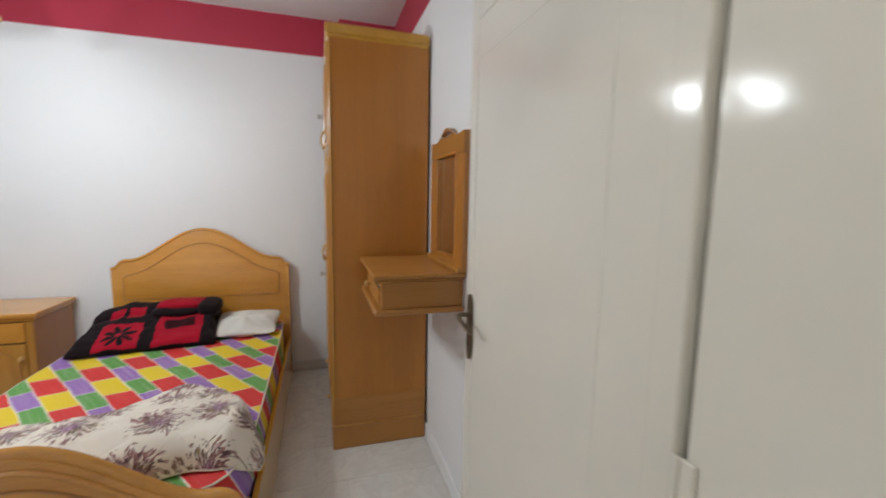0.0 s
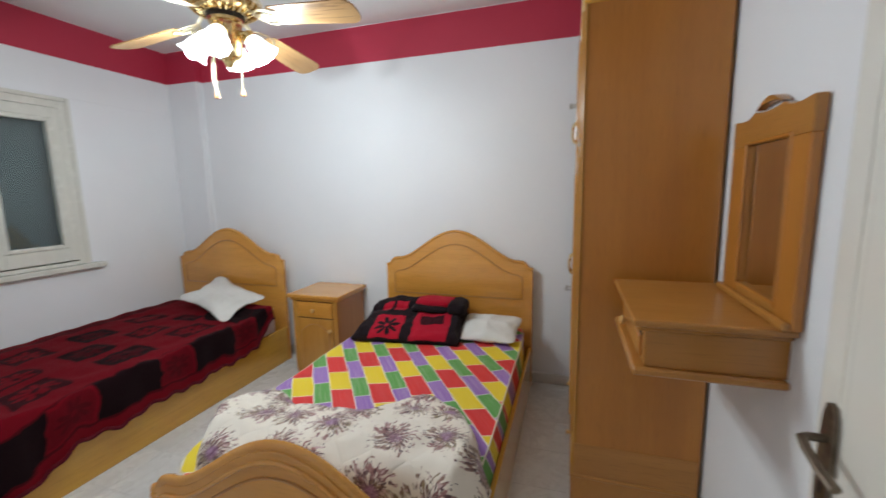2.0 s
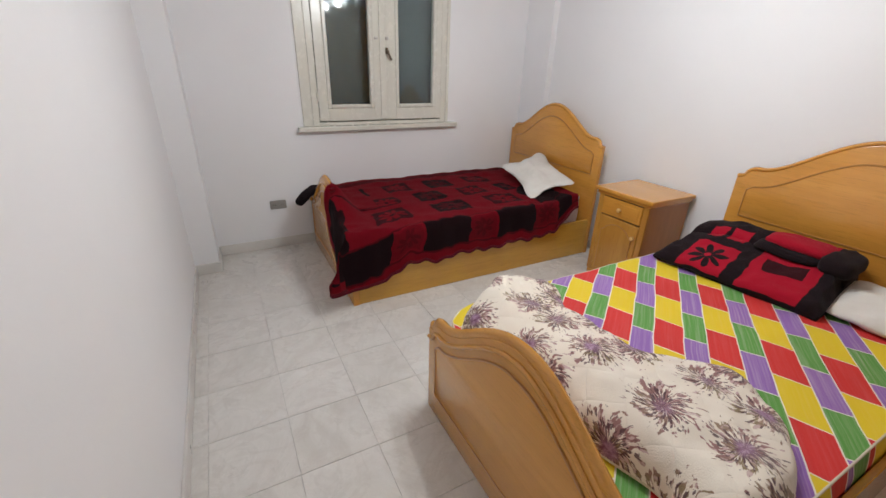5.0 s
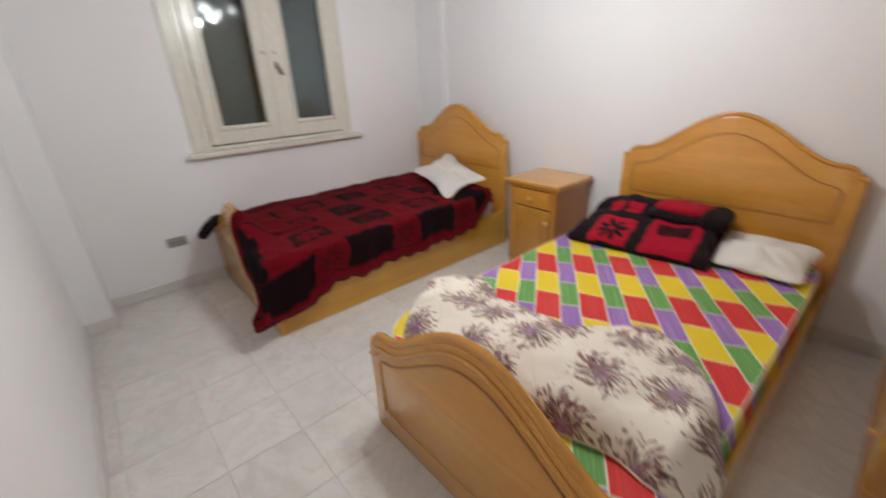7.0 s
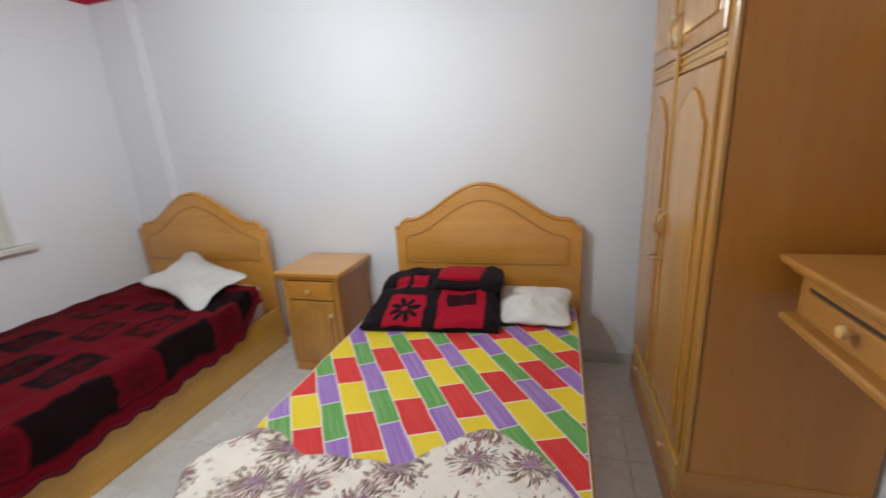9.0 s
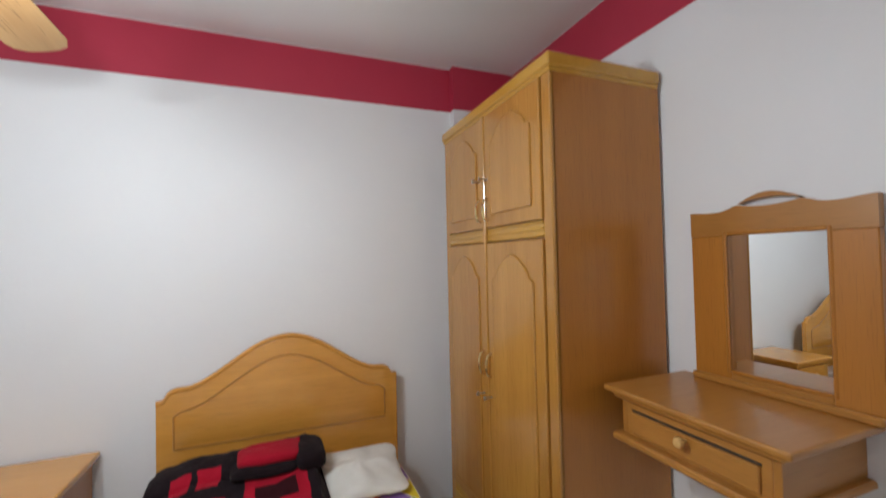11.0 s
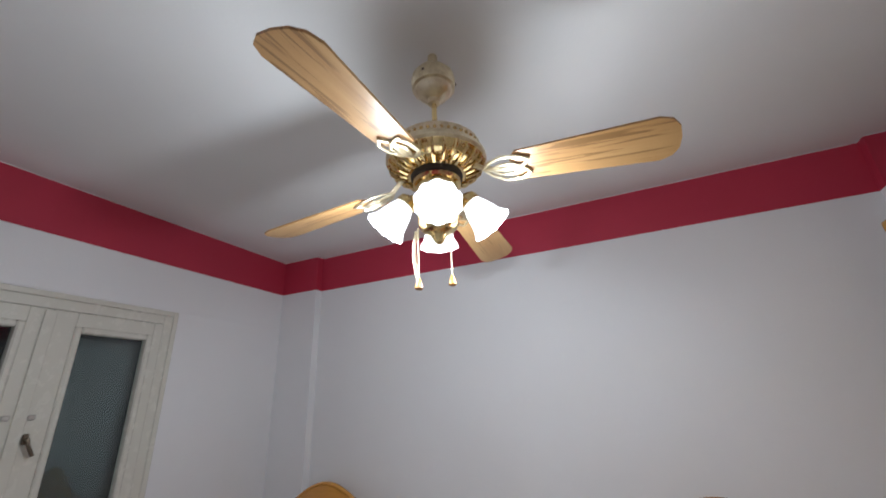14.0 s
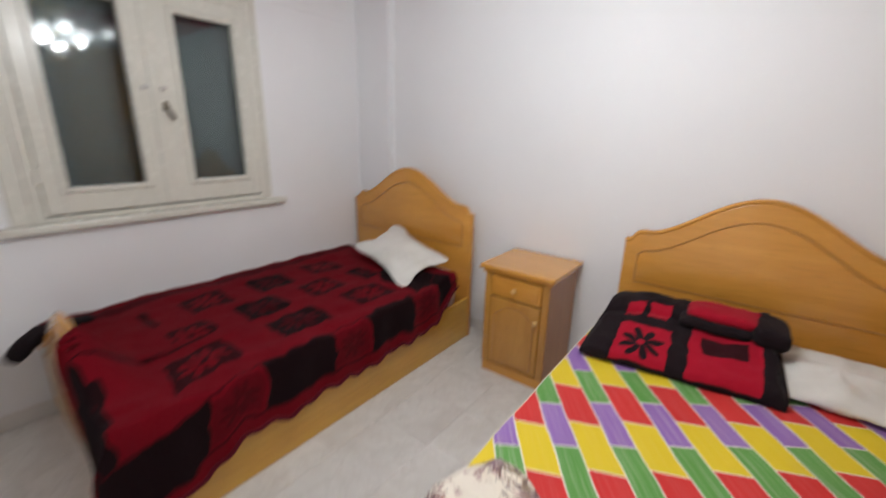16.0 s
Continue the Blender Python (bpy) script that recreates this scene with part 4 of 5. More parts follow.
def spread_blanket():
    """Spread over the far bed, hanging over its open side and over one shoulder of the footboard."""
    x_in, x_edge = -3.79, -2.645
    flat = x_edge - x_in
    y_head, y_foot = 3.80, 1.925
    length = y_head - y_foot

    def place(u, v):
        # s: across, from the wall side to the hanging hem; t: from the head to the foot hem
        wave = 0.008 * math.sin(v * 37) + 0.009 * math.sin(v * 112 + 1)
        reach = v * (length + 0.38)
        hang = 0.245 + wave + 0.03 * smoothstep(0.2, 1.2, reach) + 0.17 * smoothstep(1.40, 1.90, reach)
        hang *= 0.45 + 0.55 * smoothstep(0.0, 0.28, reach)
        s = u * (flat + hang)
        over = 0.42 * smoothstep(0.70, 0.82, s) - 0.03 + 0.02 * math.sin(s * 19) * smoothstep(0.7, 0.85, s) + 0.02 * smoothstep(flat - 0.1, flat + 0.2, s)
        t = v * (length + over)
        top = 0.505 + 0.012 * rough(s, t, 0, 4) + 0.008 * rough(s, t, 3, 10) + 0.045 * smoothstep(0.32, 0.0, t) * smoothstep(0.1, 0.4, s)
        # towards the foot the cloth climbs over the board's shoulder
        shoulder = 0.425 + crest((x_in + min(s, flat) - BED_B[0]) / (BED_W / 2)) + 0.048
        climb = smoothstep(length - 0.22, length - 0.02, t) * smoothstep(0.56, 0.70, s)
        top += max(0.0, shoulder - top) * climb
        bend = 0.03
        ds, dt = max(0.0, s - flat), max(0.0, t - length)
        if ds and dt:
            # the corner is cut round
            p, q = ds / 0.44, dt / 0.42
            f = max(p, q) / (p ** 2.4 + q ** 2.4) ** (1 / 2.4)
            ds, dt = ds * f, dt * f
        x, y, z = x_in + min(s, flat), y_head - min(t, length) - 0.06 * smoothstep(0.55, 0.8, s) * smoothstep(0.3, 0.0, t), top
        fold = 0.006 * math.sin(t * 26 + 1.5 * rough(t, 2, 0, 3)) * min(1.0, ds / 0.1)
        x += bend * (1 - math.exp(-ds / 0.03)) + fold
        fold2 = 0.012 * math.sin(s * 24) * min(1.0, dt / 0.1)
        y -= bend * (1 - math.exp(-dt / 0.03)) - fold2
        if ds and dt:
            drop = (ds ** 4 + dt ** 4) ** 0.25
            x += 0.10 * min(dt, 0.3) * min(1.0, ds / 0.1)
            y -= 0.34 * min(ds, 0.30) * min(1.0, dt / 0.08)
        else:
            drop = ds + dt
        drop = drop if drop < 0.36 else 0.36 + 0.30 * (drop - 0.36)
        z -= max(0.0, drop - 0.012)
        return (x, y, max(z, 0.022))

    def printed(u, v):
        return (1.62 - u * 1.62, v * 2.25)

    bm = grid(110, 120, place, printed)
    bmesh.ops.solidify(bm, geom=bm.faces[:], thickness=0.012)
    ob = part("blanket", bm, M["blanket"], None, "", True)
    hem = [place(1, i / 160) for i in range(161)] + [place(1 - i / 60, 1) for i in range(1, 22)]
    part("hem", sweep(hem, 0.011, 8, up=Vector((0.3, 0.2, 1))), M["maroon_fleece"], ob, "dark rolled hem", True)
    # one corner is rolled up and pokes out past the footboard
    path = [(-3.66, 2.12, 0.505, 0.024), (-3.645, 2.00, 0.510, 0.034), (-3.635, 1.915, 0.502, 0.040), (-3.65, 1.872, 0.462, 0.037), (-3.675, 1.842, 0.425, 0.033), (-3.70, 1.818, 0.395, 0.027), (-3.715, 1.808, 0.382, 0.006)]

    def roll(u, v):
        k = min(int(v * (len(path) - 1)), len(path) - 2)
        f = v * (len(path) - 1) - k
        px, py, pz, pr = (path[k][i] + f * (path[k + 1][i] - path[k][i]) for i in range(4))
        a = 2 * math.pi * u
        pr *= 1 + 0.14 * math.sin(3 * a + 5 * v) + 0.1 * rough(math.cos(a), v * 3, 2, 3)
        lean = 0.75 * smoothstep(0.3, 0.6, v)
        return (px + 1.15 * pr * math.cos(a), py - lean * pr * math.sin(a), pz + (1 - 0.35 * lean) * pr * math.sin(a))

    part("rolled_corner", grid(20, 36, roll), M["dark_fleece"], ob, "black fleece corner rolled up", True)
    tagged(ob, "red and black fleece blanket hanging over the bed's side", "blanket")


spread_blanket()


# ---- nightstand ----
def turned_knob(parent, place, turn, r=0.015, depth=0.03, material=None):
    bm = lathe([(r * 0.45, 0), (r * 0.4, depth * 0.35), (r * 0.85, depth * 0.5), (r, depth * 0.72), (r * 0.8, depth * 0.93), (r * 0.3, depth)], 14)
    ob = part("knob", bm, material or M["knob"], parent, "pale turned wooden knob", True)
    ob.matrix_basis = pose(*place, *turn)
    return ob


def arch_panel(x0, x1, z0, z1, rise, n=16):
    """Outline of a panel whose top is an arch with small shoulders."""
    w = x1 - x0
    pts = [(x0, z0), (x1, z0), (x1, z1 - rise)]
    for i in range(n + 1):
        f = i / n
        a = math.pi * f
        pts.append((x1 - 0.09 * w - 0.82 * w * f, z1 - rise + 0.012 + (rise - 0.012) * math.sin(a) ** 0.75))
    pts.append((x0, z1 - rise))
    return pts


def nightstand():
    ns = thing("nightstand", "golden veneer nightstand with a drawer and an arched door", "nightstand", (-2.153, 3.652, 0))
    hw, dp = 0.198, 0.405
    part("plinth", box(-hw, 0.004, 0, hw, dp, 0.07, 0.003), M["oak"], ns)
    part("side_panel", box(-hw, 0.004, 0.07, -hw + 0.018, dp, 0.645, 0.002), M["brown_z"], ns)
    part("side_panel", box(hw - 0.018, 0.004, 0.07, hw, dp, 0.645, 0.002), M["brown_z"], ns)
    part("back", box(-hw + 0.018, dp - 0.012, 0.07, hw - 0.018, dp, 0.645), M["brown_z"], ns)
    for x0, x1 in ((-hw, -hw + 0.04), (hw - 0.04, hw)):
        part("stile", box(x0, -0.006, 0.07, x1, 0.004, 0.645, 0.003), M["oak_z"], ns)
    # filled near-black so the slits round drawer and door read as shaded
    part("carcass", box(-hw + 0.018, 0.012, 0.07, hw - 0.018, dp - 0.012, 0.64), M["gap"], ns)
    top = part("top", box(-hw - 0.03, -0.03, 0.668, hw + 0.03, dp, 0.696, 0.006, segments=2), M["oak"], ns)
    part("moulding", box(-hw - 0.014, -0.016, 0.645, hw + 0.014, dp, 0.668, 0.006), M["oak"], top)
    drawer = part("drawer", box(-hw + 0.043, -0.010, 0.515, hw - 0.043, 0.01, 0.635, 0.004), M["oak"], ns)
    part("drawer_field", box(-hw + 0.062, -0.014, 0.535, hw - 0.062, -0.009, 0.617, 0.003), M["oak"], drawer)
    turned_knob(drawer, (0, -0.012, 0.577), (90, 0, 0))
    door = part("door", box(-hw + 0.043, -0.010, 0.08, hw - 0.043, 0.01, 0.505, 0.004), M["oak_z"], ns)
    out = arch_panel(-hw + 0.075, hw - 0.075, 0.11, 0.465, 0.06)
    part("door_panel", board(out, -0.016, -0.009, 0.003), M["oak_z"], door)
    part("bead", sweep([(x, -0.0125, z) for x, z in out + out[:1]], 0.0045, 6), M["brown"], door, "", True)
    turned_knob(door, (hw - 0.058, -0.012, 0.425), (90, 0, 0))


nightstand()


# ---- wardrobe: its front faces west, its side faces the door ----
def wardrobe():
    wd = thing("wardrobe", "tall golden brown veneer wardrobe with four arched doors", "wardrobe", (-0.265, 2.91, 0))
    D, W, H = 0.52, 0.99, 2.255         # depth along x, width along y, height
    part("side_panel", box(0.012, 0, 0.135, D, 0.02, 2.19, 0.002), M["brown_z"], wd, "brown veneer side")
    part("side_panel", box(0.012, W - 0.02, 0.135, D, W, 2.19, 0.002), M["brown_z"], wd, "brown veneer side")
    part("back", box(D - 0.01, 0.02, 0.135, D, W - 0.02, 2.19), M["brown_z"], wd)
    part("carcass", box(0.018, 0.02, 0.135, D - 0.01, W - 0.02, 2.18), M["brown_z"], wd)
    part("plinth", box(-0.004, -0.006, 0.0, D, W + 0.006, 0.135, 0.005), M["brown_y"], wd)
    part("plinth_bead", box(-0.008, -0.010, 0.125, D - 0.004, W + 0.010, 0.142, 0.005), M["brown_y"], wd)
    part("base_panel", box(0.006, -0.005, 0.142, D - 0.002, 0.0, 0.298, 0.002), M["brown"], wd)
    cornice = part("cornice", box(-0.012, -0.012, 2.205, D, W + 0.012, H, 0.006), M["oak_y"], wd)
    part("cornice_bead", box(-0.006, -0.007, 2.188, D - 0.002, W + 0.007, 2.206, 0.005), M["oak_y"], cornice)
    for y0, y1 in ((0, 0.05), (W - 0.05, W)):
        part("corner_stile", box(0, y0, 0.14, 0.022, y1, 2.19, 0.004), M["oak_z"], wd)
    part("middle_rail", box(0.002, 0.05, 1.605, 0.022, W - 0.05, 1.665, 0.003), M["oak_y"], wd)
    for zz in (1.612, 1.636, 1.660):
        part("rail_bead", box(-0.006, 0.052, zz - 0.005, 0.004, W - 0.052, zz + 0.005, 0.003), M["oak_y"], wd)
    part("base_rail", box(0.002, 0.05, 0.275, 0.022, W - 0.05, 0.31, 0.003), M["oak_y"], wd)
    part("drawer_front", box(-0.004, 0.055, 0.15, 0.02, W - 0.055, 0.27, 0.004), M["oak_y"], wd)
    mid = W / 2
    for z0, z1, rise, hz, kz in ((0.315, 1.60, 0.10, 1.045, 0.91), (1.67, 2.185, 0.09, 1.745, 1.89)):
        for k, (y0, y1) in enumerate(((0.053, mid - 0.012), (mid + 0.012, W - 0.053))):
            door = part("door", box(-0.010, y0, z0, 0.012, y1, z1, 0.004), M["oak_z"], wd)
            out = arch_panel(y0 + 0.06, y1 - 0.06, z0 + 0.06, z1 - 0.06, rise)
            bm = board(out, -0.017, -0.009, 0.004)
            bm.transform(Matrix(((0, 1, 0, 0), (1, 0, 0, 0), (0, 0, 1, 0), (0, 0, 0, 1))))
            bmesh.ops.recalc_face_normals(bm, faces=bm.faces[:])
            part("door_panel", bm, M["oak_z"], door)
            part("bead", sweep([(-0.013, a, z) for a, z in out + out[:1]], 0.006, 6, up=Vector((1, 0, 0))), M["oak_z"], door, "", True)
            hy = y1 - 0.022 if k == 0 else y0 + 0.022
            pts = [(-0.008, hy, hz - 0.045), (-0.028, hy, hz - 0.038), (-0.036, hy, hz - 0.01), (-0.036, hy, hz + 0.02), (-0.028, hy, hz + 0.05), (-0.008, hy, hz + 0.058)]
            part("handle", sweep(pts, 0.006, 8, up=Vector((0, 1, 0))), M["brass"], door, "curved metal pull", True)
            part("key", join(sweep([(-0.008, hy, kz), (-0.042, hy, kz)], 0.0035, 8, up=Vector((0, 0, 1))), box(-0.054, hy - 0.003, kz - 0.008, -0.040, hy + 0.003, kz + 0.008, 0.002)), M["steel"], door, "small steel key", True)
    part("cover_strip", box(-0.016, mid - 0.014, 0.315, 0.0, mid + 0.014, 2.185, 0.004), M["oak_z"], wd)
    for yy in (0.22, W - 0.22):
        turned_knob(wd, (-0.004, yy, 0.21), (0, -90, 0), 0.013, 0.026)


wardrobe()


# ---- wall-hung dressing table and its mirror ----
def dressing_table():
    dt = thing("dressing_table", "wall-hung brown veneer dressing table with one drawer", "dressing table", (EAST, 2.57, 0.925))
    y0, y1, dep = -0.235, 0.235, 0.352
    part("top", box(-dep - 0.038, y0 - 0.04, 0.150, 0, y1 + 0.045, 0.170, 0.006, segments=2), M["brown"], dt)
    part("top_moulding", box(-dep - 0.022, y0 - 0.018, 0.132, 0, y1 + 0.02, 0.150, 0.006), M["brown"], dt)
    part("side", box(-dep, y0, 0.02, 0, y0 + 0.02, 0.132, 0.002), M["brown"], dt)
    part("side", box(-dep, y1 - 0.02, 0.02, 0, y1, 0.132, 0.002), M["brown"], dt)
    part("bottom", box(-dep - 0.032, y0 - 0.02, -0.004, 0, y1 + 0.018, 0.02, 0.006), M["brown"], dt)
    part("front_rail", box(-dep, y0 + 0.02, 0.02, -dep + 0.018, y1 - 0.02, 0.132, 0.002), M["brown_y"], dt)
    drawer = part("drawer", box(-dep - 0.010, y0 + 0.045, 0.032, -dep + 0.001, y1 - 0.045, 0.098, 0.003), M["brown_y"], dt)
    # no real slit: a dark strip paints the shade above the drawer
    part("drawer_gap", box(-dep - 0.002, y0 + 0.042, 0.099, -dep + 0.001, y1 - 0.042, 0.106), M["gap"], dt)
    turned_knob(drawer, (-dep - 0.009, 0.0, 0.083), (0, -90, 0), 0.016, 0.036)


def dressing_mirror():
    mi = thing("dressing_mirror", "brown wooden mirror with an arched pierced top above the dressing table", "mirror", (EAST - 0.004, 2.53, 1.096))
    hw, t0, t1 = 0.25, -0.026, 0.0
    glass = (-0.145, 0.125, 0.05, 0.495)
    # arched top rail with an almond cut-out
    def top(y):
        u = y / hw
        return 0.575 + 0.05 * (0.5 * (1 + math.cos(math.pi * min(1.0, abs(u) / 0.62)))) + 0.006 * smoothstep(0.7, 1.0, abs(u))
    bm = bmesh.new()
    cols = [i / 36 * 2 * hw - hw for i in range(37)]

    def slab(lows, highs):
        for k in range(36):
            a, b = cols[k], cols[k + 1]
            q = [(a, lows[k]), (b, lows[k + 1]), (b, highs[k + 1]), (a, highs[k])]
            if min(highs[k] - lows[k], highs[k + 1] - lows[k + 1]) < 0.0004:
                continue
            front = [bm.verts.new((t0, yy, zz)) for yy, zz in q]
            back = [bm.verts.new((t1, yy, zz)) for yy, zz in q]
            bm.faces.new(front)
            bm.faces.new(back[::-1])
            bm.faces.new((front[0], back[0], back[1], front[1]))
            bm.faces.new((front[3], front[2], back[2], back[3]))
    def cap(y, lo, hi):
        q = [bm.verts.new(c) for c in ((t0, y, lo), (t1, y, lo), (t1, y, hi), (t0, y, hi))]
        bm.faces.new(q)
    cap(-hw, 0.495, top(-hw))
    cap(hw, 0.495, top(hw))
    hole = [0.016 * max(0.0, 1 - (y / 0.085) ** 2) ** 0.7 for y in cols]
    slab([0.495] * 37, [min(0.592 - 0.6 * h, top(y)) for h, y in zip(hole, cols)])
    slab([min(0.592 + h, top(y)) for h, y in zip(hole, cols)], [top(y) for y in cols])
    bmesh.ops.remove_doubles(bm, verts=bm.verts[:], dist=0.0002)
    bmesh.ops.recalc_face_normals(bm, faces=bm.faces[:])
    part("top_rail", bm, M["brown_y"], mi)
    part("stile", box(t0, -hw, 0, t1, glass[0], 0.495, 0.003), M["brown_z"], mi)
    part("stile", box(t0, glass[1], 0, t1, hw, 0.495, 0.003), M["brown_z"], mi)
    part("bottom_rail", box(t0, glass[0], 0, t1, glass[1], glass[2], 0.003), M["brown_y"], mi)
    part("ledge", box(t0 - 0.02, -hw, -0.001, t0, hw, 0.022, 0.005), M["brown_y"], mi)
    part("mirror_glass", box(-0.012, glass[0], glass[2], -0.006, glass[1], glass[3]), M["mirror"], mi, "silvered mirror glass")
    for q in ((t0 - 0.004, glass[0] - 0.012, glass[2] - 0.012, t0 + 0.01, glass[0], glass[3] + 0.012), (t0 - 0.004, glass[1], glass[2] - 0.012, t0 + 0.01, glass[1] + 0.012, glass[3] + 0.012),
              (t0 - 0.004, glass[0], glass[2] - 0.012, t0 + 0.01, glass[1], glass[2]), (t0 - 0.004, glass[0], glass[3], t0 + 0.01, glass[1], glass[3] + 0.012)):
        part("bead", box(*q, 0.004), M["brown_z"], mi)


dressing_table()
dressing_mirror()


# ---- ceiling fan with its lamps ----
def ceiling_fan():
    fan = thing("ceiling_fan", "brass ceiling fan with four wooden blades and four lit glass shades", "ceiling fan", FAN)
    canopy = part("canopy", lathe([(0.012, -0.206), (0.019, -0.203), (0.023, -0.194), (0.020, -0.186), (0.032, -0.181), (0.048, -0.170), (0.060, -0.154), (0.062, -0.146), (0.071, -0.142), (0.074, -0.118), (0.071, -0.094), (0.056, -0.074), (0.030, -0.062), (0.018, -0.055), (0.016, 0.0)], 32), M["pale_brass"], fan, "", True)
    for k in range(3):
        a = math.radians(30 + 120 * k)
        screw = lathe([(0.004, 0.0), (0.0045, 0.003), (0.002, 0.005)], 10)
        screw.transform(pose(0.073 * math.cos(a), 0.073 * math.sin(a), -0.118, 0, 90, 30 + 120 * k))
        part("screw", screw, M["bronze"], canopy)
    part("rod", lathe([(0.0085, -0.35), (0.0085, -0.19)], 16), M["brass"], fan, "", True)
    cover = part("motor_cover", lathe([(0.012, -0.338), (0.03, -0.346), (0.05, -0.352), (0.10, -0.362), (0.132, -0.372), (0.139, -0.380), (0.137, -0.385), (0.137, -0.404), (0.146, -0.409), (0.155, -0.418), (0.156, -0.430), (0.150, -0.437)], 48),
                 M["pale_brass"], fan, "", True)
    bm = bmesh.new()
    for k in range(44):
        a = 2 * math.pi * k / 44
        bmesh.ops.create_icosphere(bm, subdivisions=1, radius=0.006, matrix=Matrix.Translation((0.138 * math.cos(a), 0.138 * math.sin(a), -0.3945)))
    part("beaded_rim", bm, M["brass"], cover, "", True)
    motor = part("motor_band", lathe([(0.148, -0.437), (0.142, -0.450), (0.126, -0.463), (0.106, -0.472), (0.085, -0.479)], 48), M["brass"], fan, "", True)
    for k in range(26):
        a = 2 * math.pi * k / 26
        bm = sweep([(0.149, 0, -0.438), (0.1435, 0, -0.452), (0.127, 0, -0.466), (0.107, 0, -0.475), (0.09, 0, -0.481)], 0.0042, 6, 1.3)
        bm.transform(Matrix.Rotation(a, 4, "Z"))
        part("vent_rib", bm, M["brass"], motor, "", True)
    part("flywheel", lathe([(0.08, -0.478), (0.078, -0.492), (0.06, -0.497)], 32), M["gap"], fan, "", True)
    part("lower_ring", lathe([(0.055, -0.515), (0.072, -0.510), (0.074, -0.498), (0.06, -0.495)], 32), M["brass"], fan, "", True)
    part("switch_housing", lathe([(0.045, -0.66), (0.058, -0.645), (0.062, -0.60), (0.058, -0.55), (0.064, -0.535), (0.062, -0.503)], 32), M["brass"], fan, "", True)
    part("finial", lathe([(0.006, -0.70), (0.016, -0.69), (0.02, -0.678), (0.03, -0.665), (0.045, -0.66)], 20), M["brass"], fan, "", True)
    # one blade arm and blade, then three turned copies
    for k in range(4):
        turn = k * 90 + 1.0
        arm = new("blade")
        arm.parent = fan
        arm.matrix_basis = pose(0, 0, -0.487, 0, 0, turn) @ pose(0, 0, 0, -14, 5.0, 0)
        blade = [(0.255, -0.056), (0.605, -0.072), (0.635, -0.060), (0.65, -0.036), (0.654, 0.0), (0.65, 0.036), (0.635, 0.060), (0.605, 0.072), (0.255, 0.056), (0.235, 0.035), (0.228, 0.0), (0.235, -0.035)]
        bm = bmesh.new()
        f = bm.faces.new([bm.verts.new((x, y, -0.003)) for x, y in blade])
        ext = bmesh.ops.extrude_face_region(bm, geom=[f])
        bmesh.ops.translate(bm, vec=(0, 0, 0.006), verts=[v for v in ext["geom"] if isinstance(v, bmesh.types.BMVert)])
        bmesh.ops.recalc_face_normals(bm, faces=bm.faces[:])
        part("blade_board", bm, M["blade"], arm, "pale wood-grain blade")
        iron = sweep([(0.085, 0, 0.045), (0.12, 0, 0.03), (0.16, 0, 0.004), (0.205, 0, -0.006), (0.27, 0, -0.008)], 0.011, 8, 0.6, Vector((0, 0, 1)))
        for s in (-1, 1):
            join(iron, sweep([(0.15, 0, 0.006), (0.175, s * 0.028, 0.0), (0.21, s * 0.046, -0.006), (0.255, s * 0.044, -0.009), (0.285, s * 0.026, -0.009), (0.27, s * 0.008, -0.008)], 0.0065, 8, 0.6, Vector((0, 0, 1))))
            join(iron, sweep([(0.17, 0, 0.0), (0.20, s * 0.018, -0.007), (0.235, s * 0.022, -0.009), (0.255, s * 0.006, -0.009)], 0.005, 8, 0.6, Vector((0, 0, 1))))
        part("blade_iron", iron, M["pale_brass"], arm, "scrolled brass bracket", True)
    # lamp arms, tulip shades and bulbs
    for turn, watts in LAMPS:
        lamp = new("lamp_arm")
        lamp.parent = fan
        lamp.matrix_basis = pose(0, 0, -0.56, 0, 0, turn)
        part("arm", sweep([(0.045, 0, -0.005), (0.062, 0, 0.012), (0.078, 0, 0.012), (0.09, 0, 0.0)], 0.009, 10), M["brass"], lamp, "", True)
        tilt = pose(0.086, 0, 0.004, 0, 180 - 38, 0)
        fitter = lathe([(0.014, -0.012), (0.030, 0.0), (0.033, 0.018), (0.030, 0.022)], 20)
        fitter.transform(tilt)
        part("fitter", fitter, M["brass"], lamp, "", True)
        prof = [(0.025, 0.016), (0.030, 0.026), (0.038, 0.045), (0.045, 0.070), (0.050, 0.092), (0.058, 0.108), (0.063, 0.116)]
        inner = [(r - 0.003, z) for r, z in reversed(prof)]
        shade = lathe(prof + inner, 40, close=False, flute=lambda a, k: 1 + (0.045 * math.cos(10 * a) * (1 if 4 < k < 9 else 0.45 if 2 < k < 11 else 0.15)))
        shade.transform(tilt)
        part("shade", shade, M["shade"] if watts > 10 else M["dim_shade"], lamp, "glowing fluted white glass shade", True)
        bulb = lathe([(0.010, 0.03), (0.013, 0.045), (0.026, 0.07), (0.031, 0.095), (0.027, 0.115), (0.014, 0.128), (0.003, 0.131)], 18)
        bulb.transform(tilt)
        part("bulb", bulb, M["bulb"], lamp, "glowing bulb", True)
    for (dx, dy, dz), fob in (((0.012, 0.055, -0.812), 0.0), ((-0.05, -0.035, -0.835), 1.0)):
        chain = new("pull_chain")
        chain.parent = fan
        bm = bmesh.new()
        n = 44
        for i in range(n):
            z = -0.655 + (dz + 0.03 + 0.655) * i / (n - 1)
            bmesh.ops.create_icosphere(bm, subdivisions=1, radius=0.0026, matrix=Matrix.Translation((dx, dy, z)))
        part("bead_chain", bm, M["pale_brass"], chain, "", True)
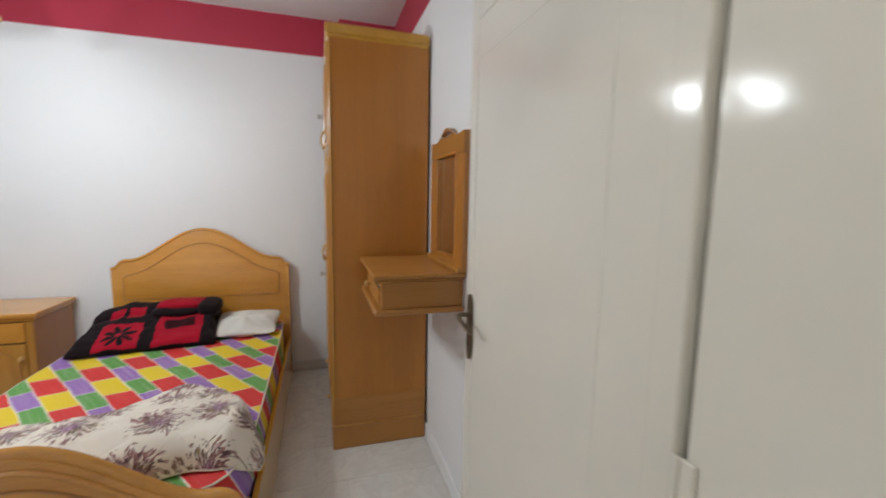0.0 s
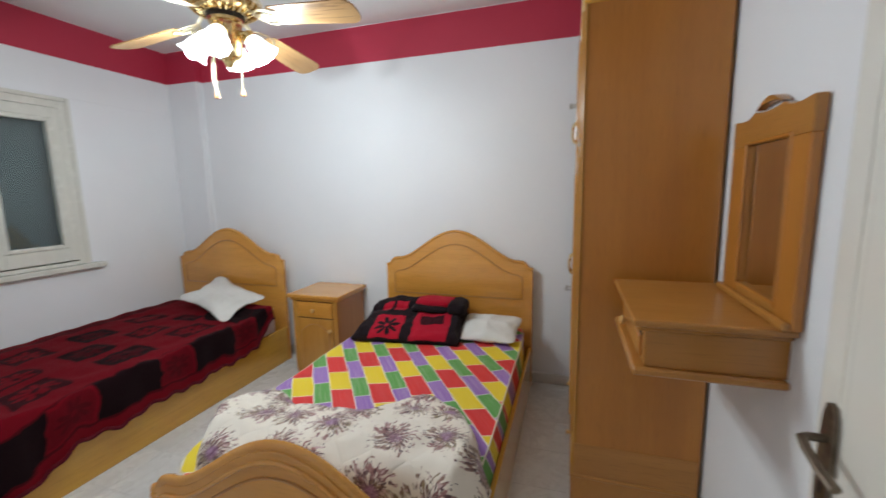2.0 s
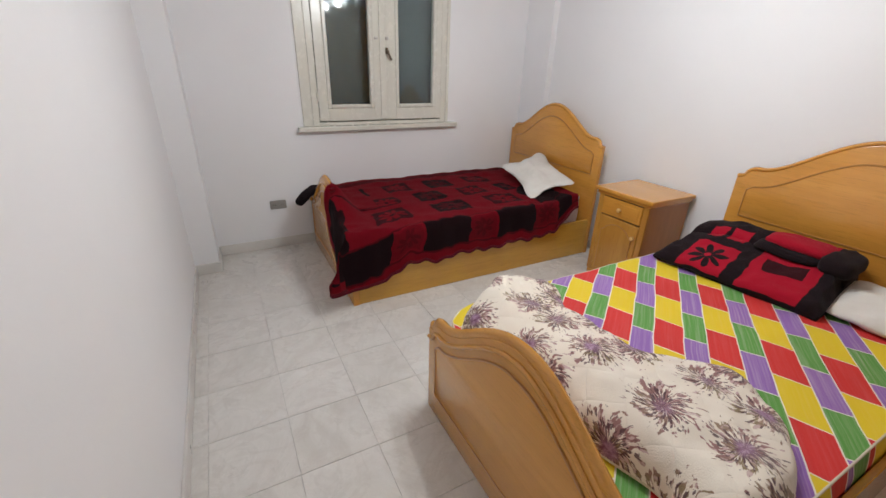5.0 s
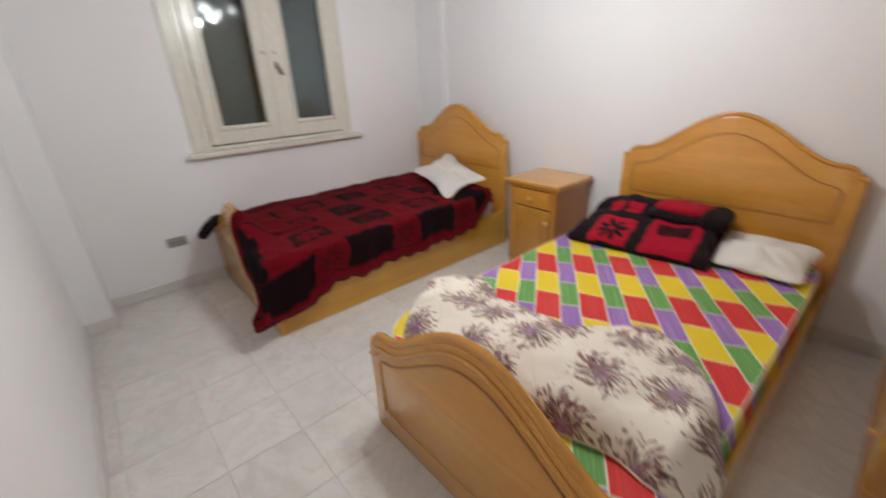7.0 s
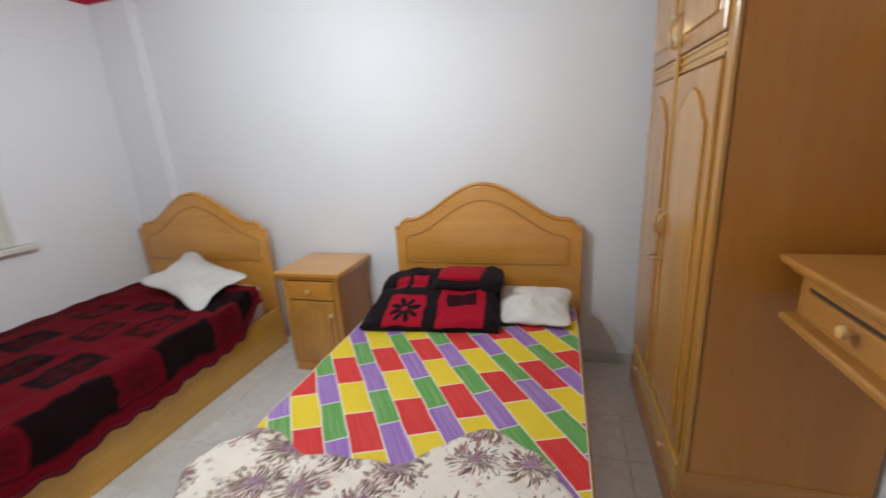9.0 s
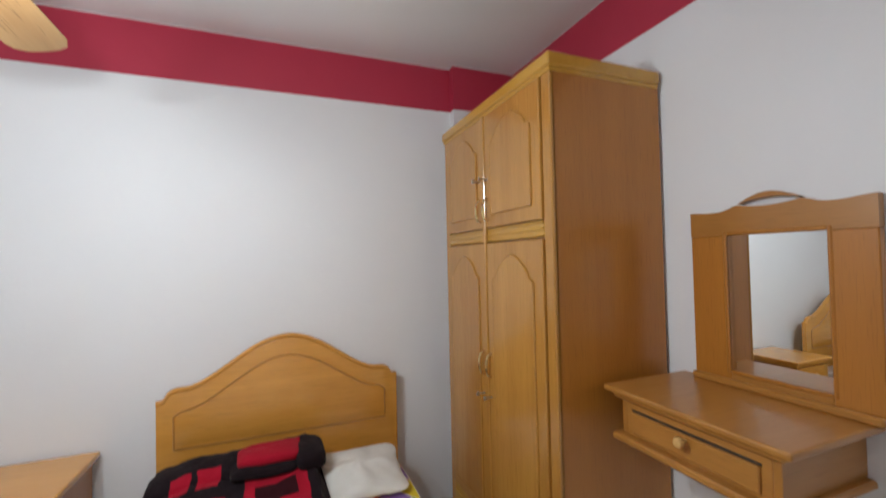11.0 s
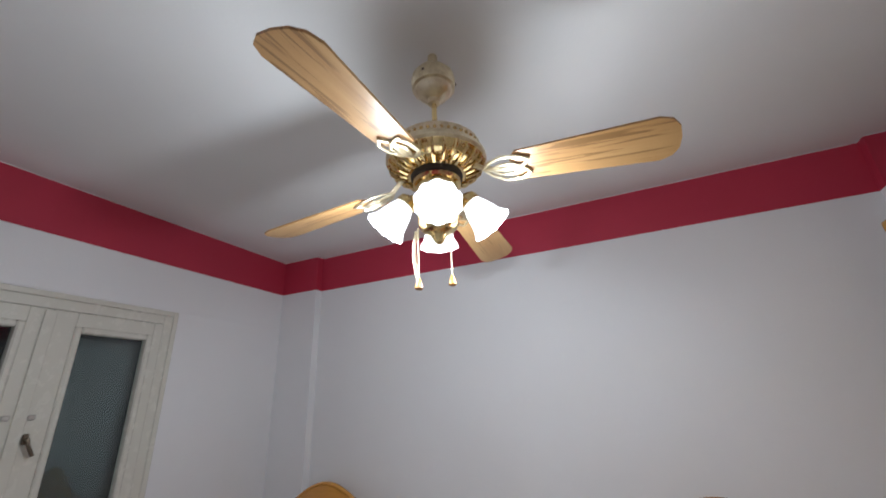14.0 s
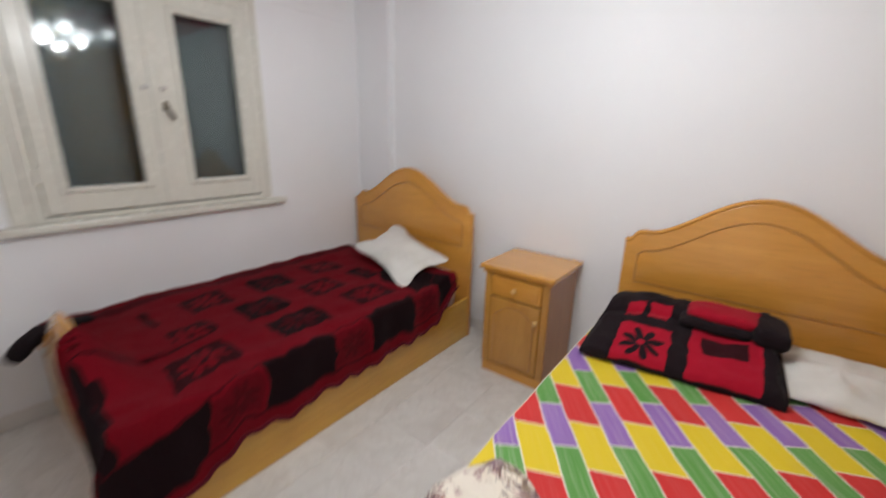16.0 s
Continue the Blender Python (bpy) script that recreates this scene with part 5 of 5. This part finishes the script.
        bm = lathe([(0.003, 0.034), (0.006, 0.028), (0.011, 0.010), (0.012, 0.004), (0.008, 0.0)], 14)
        bm.transform(Matrix.Translation((dx, dy, dz)))
        part("fob", bm, M["brown"], chain, "small wooden bell fob", True)
        if fob:
            strip = [(dx - 0.006, dy, -0.66), (dx - 0.016, dy + 0.004, -0.70), (dx - 0.013, dy, -0.75), (dx - 0.008, dy + 0.003, -0.79), (dx - 0.002, dy, dz + 0.03)]
            part("cord", sweep(strip, 0.006, 8, 0.4), M["cord"], chain, "loose pale cord", True)
    for turn, watts in LAMPS:
        a = radians(turn)
        lamp = bpy.data.lights.new("lamp", "POINT")
        lamp.energy, lamp.color, lamp.shadow_soft_size = watts, LAMP_COLOUR, 0.03
        ob = new("lamp", lamp)
        ob.parent = fan
        r = 0.086 + 0.165 * math.sin(radians(38))
        ob.location = (r * math.cos(a), r * math.sin(a), -0.556 - 0.165 * math.cos(radians(38)))


ceiling_fan()


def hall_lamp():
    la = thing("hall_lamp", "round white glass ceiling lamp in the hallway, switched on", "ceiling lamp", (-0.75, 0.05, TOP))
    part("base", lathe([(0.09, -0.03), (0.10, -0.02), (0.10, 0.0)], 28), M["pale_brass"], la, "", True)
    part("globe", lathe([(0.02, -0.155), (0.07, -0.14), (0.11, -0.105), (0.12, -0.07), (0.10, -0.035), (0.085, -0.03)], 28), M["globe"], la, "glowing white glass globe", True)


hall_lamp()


# ---- small things ----
def wall_socket():
    so = thing("wall_socket", "grey plastic wall socket", "socket", (WEST, 1.68, 0.365))
    part("plate", box(0, -0.062, -0.035, 0.010, 0.062, 0.035, 0.006, segments=2), M["socket"], so)
    for yy in (-0.03, 0.03):
        part("insert", box(0.010, yy - 0.02, -0.02, 0.013, yy + 0.02, 0.02, 0.003), M["socket"], so)
        for s in (-1, 1):
            part("hole", box(0.0129, yy + s * 0.008 - 0.003, -0.003, 0.0136, yy + s * 0.008 + 0.003, 0.003), M["gap"], so)


wall_socket()


# ---- floor: tiles in a grout bed ----
bm = box(WEST - 0.2, SOUTH - 0.145, -0.12, EAST + 0.15, NORTH + 0.15, -0.003)
box(HALL[0] - 0.1, HALL[2] - 0.1, -0.12, HALL[1] + 0.1, SOUTH - 0.145, -0.003, bm=bm)
floor = setting("floor", bm, M["grout"], "pale marbled ceramic floor tiles with grey joints", "floor")
shared = {}


def lay(x0, y0, x1, y1):
    w, d = round(x1 - x0, 4), round(y1 - y0, 4)
    if w < 0.01 or d < 0.01:
        return
    if (w, d) not in shared:
        b = min(0.001, w / 5, d / 5)
        shared[w, d] = mesh_of("tile", box(-w / 2, -d / 2, -0.01, w / 2, d / 2, 0, b), M["tile"])
    ob = new("tile", shared[w, d])
    ob.parent = floor
    ob.location = ((x0 + x1) / 2, (y0 + y1) / 2, 0)


def pave(x_lo, x_hi, y_lo, y_hi):
    for i in range(math.floor((x_lo + 1.285) / TILE), math.ceil((x_hi + 1.285) / TILE)):
        for j in range(math.floor((y_lo - 1.725) / TILE), math.ceil((y_hi - 1.725) / TILE)):
            x0, y0 = -1.285 + i * TILE, 1.725 + j * TILE
            lay(max(x0 + 0.0008, x_lo), max(y0 + 0.0008, y_lo), min(x0 + TILE - 0.0008, x_hi), min(y0 + TILE - 0.0008, y_hi))


pave(WEST, EAST, SOUTH, NORTH)
pave(DOOR[0], DOOR[1], SOUTH - 0.145, SOUTH - 0.001)
pave(HALL[0], HALL[1], HALL[2], SOUTH - 0.146)
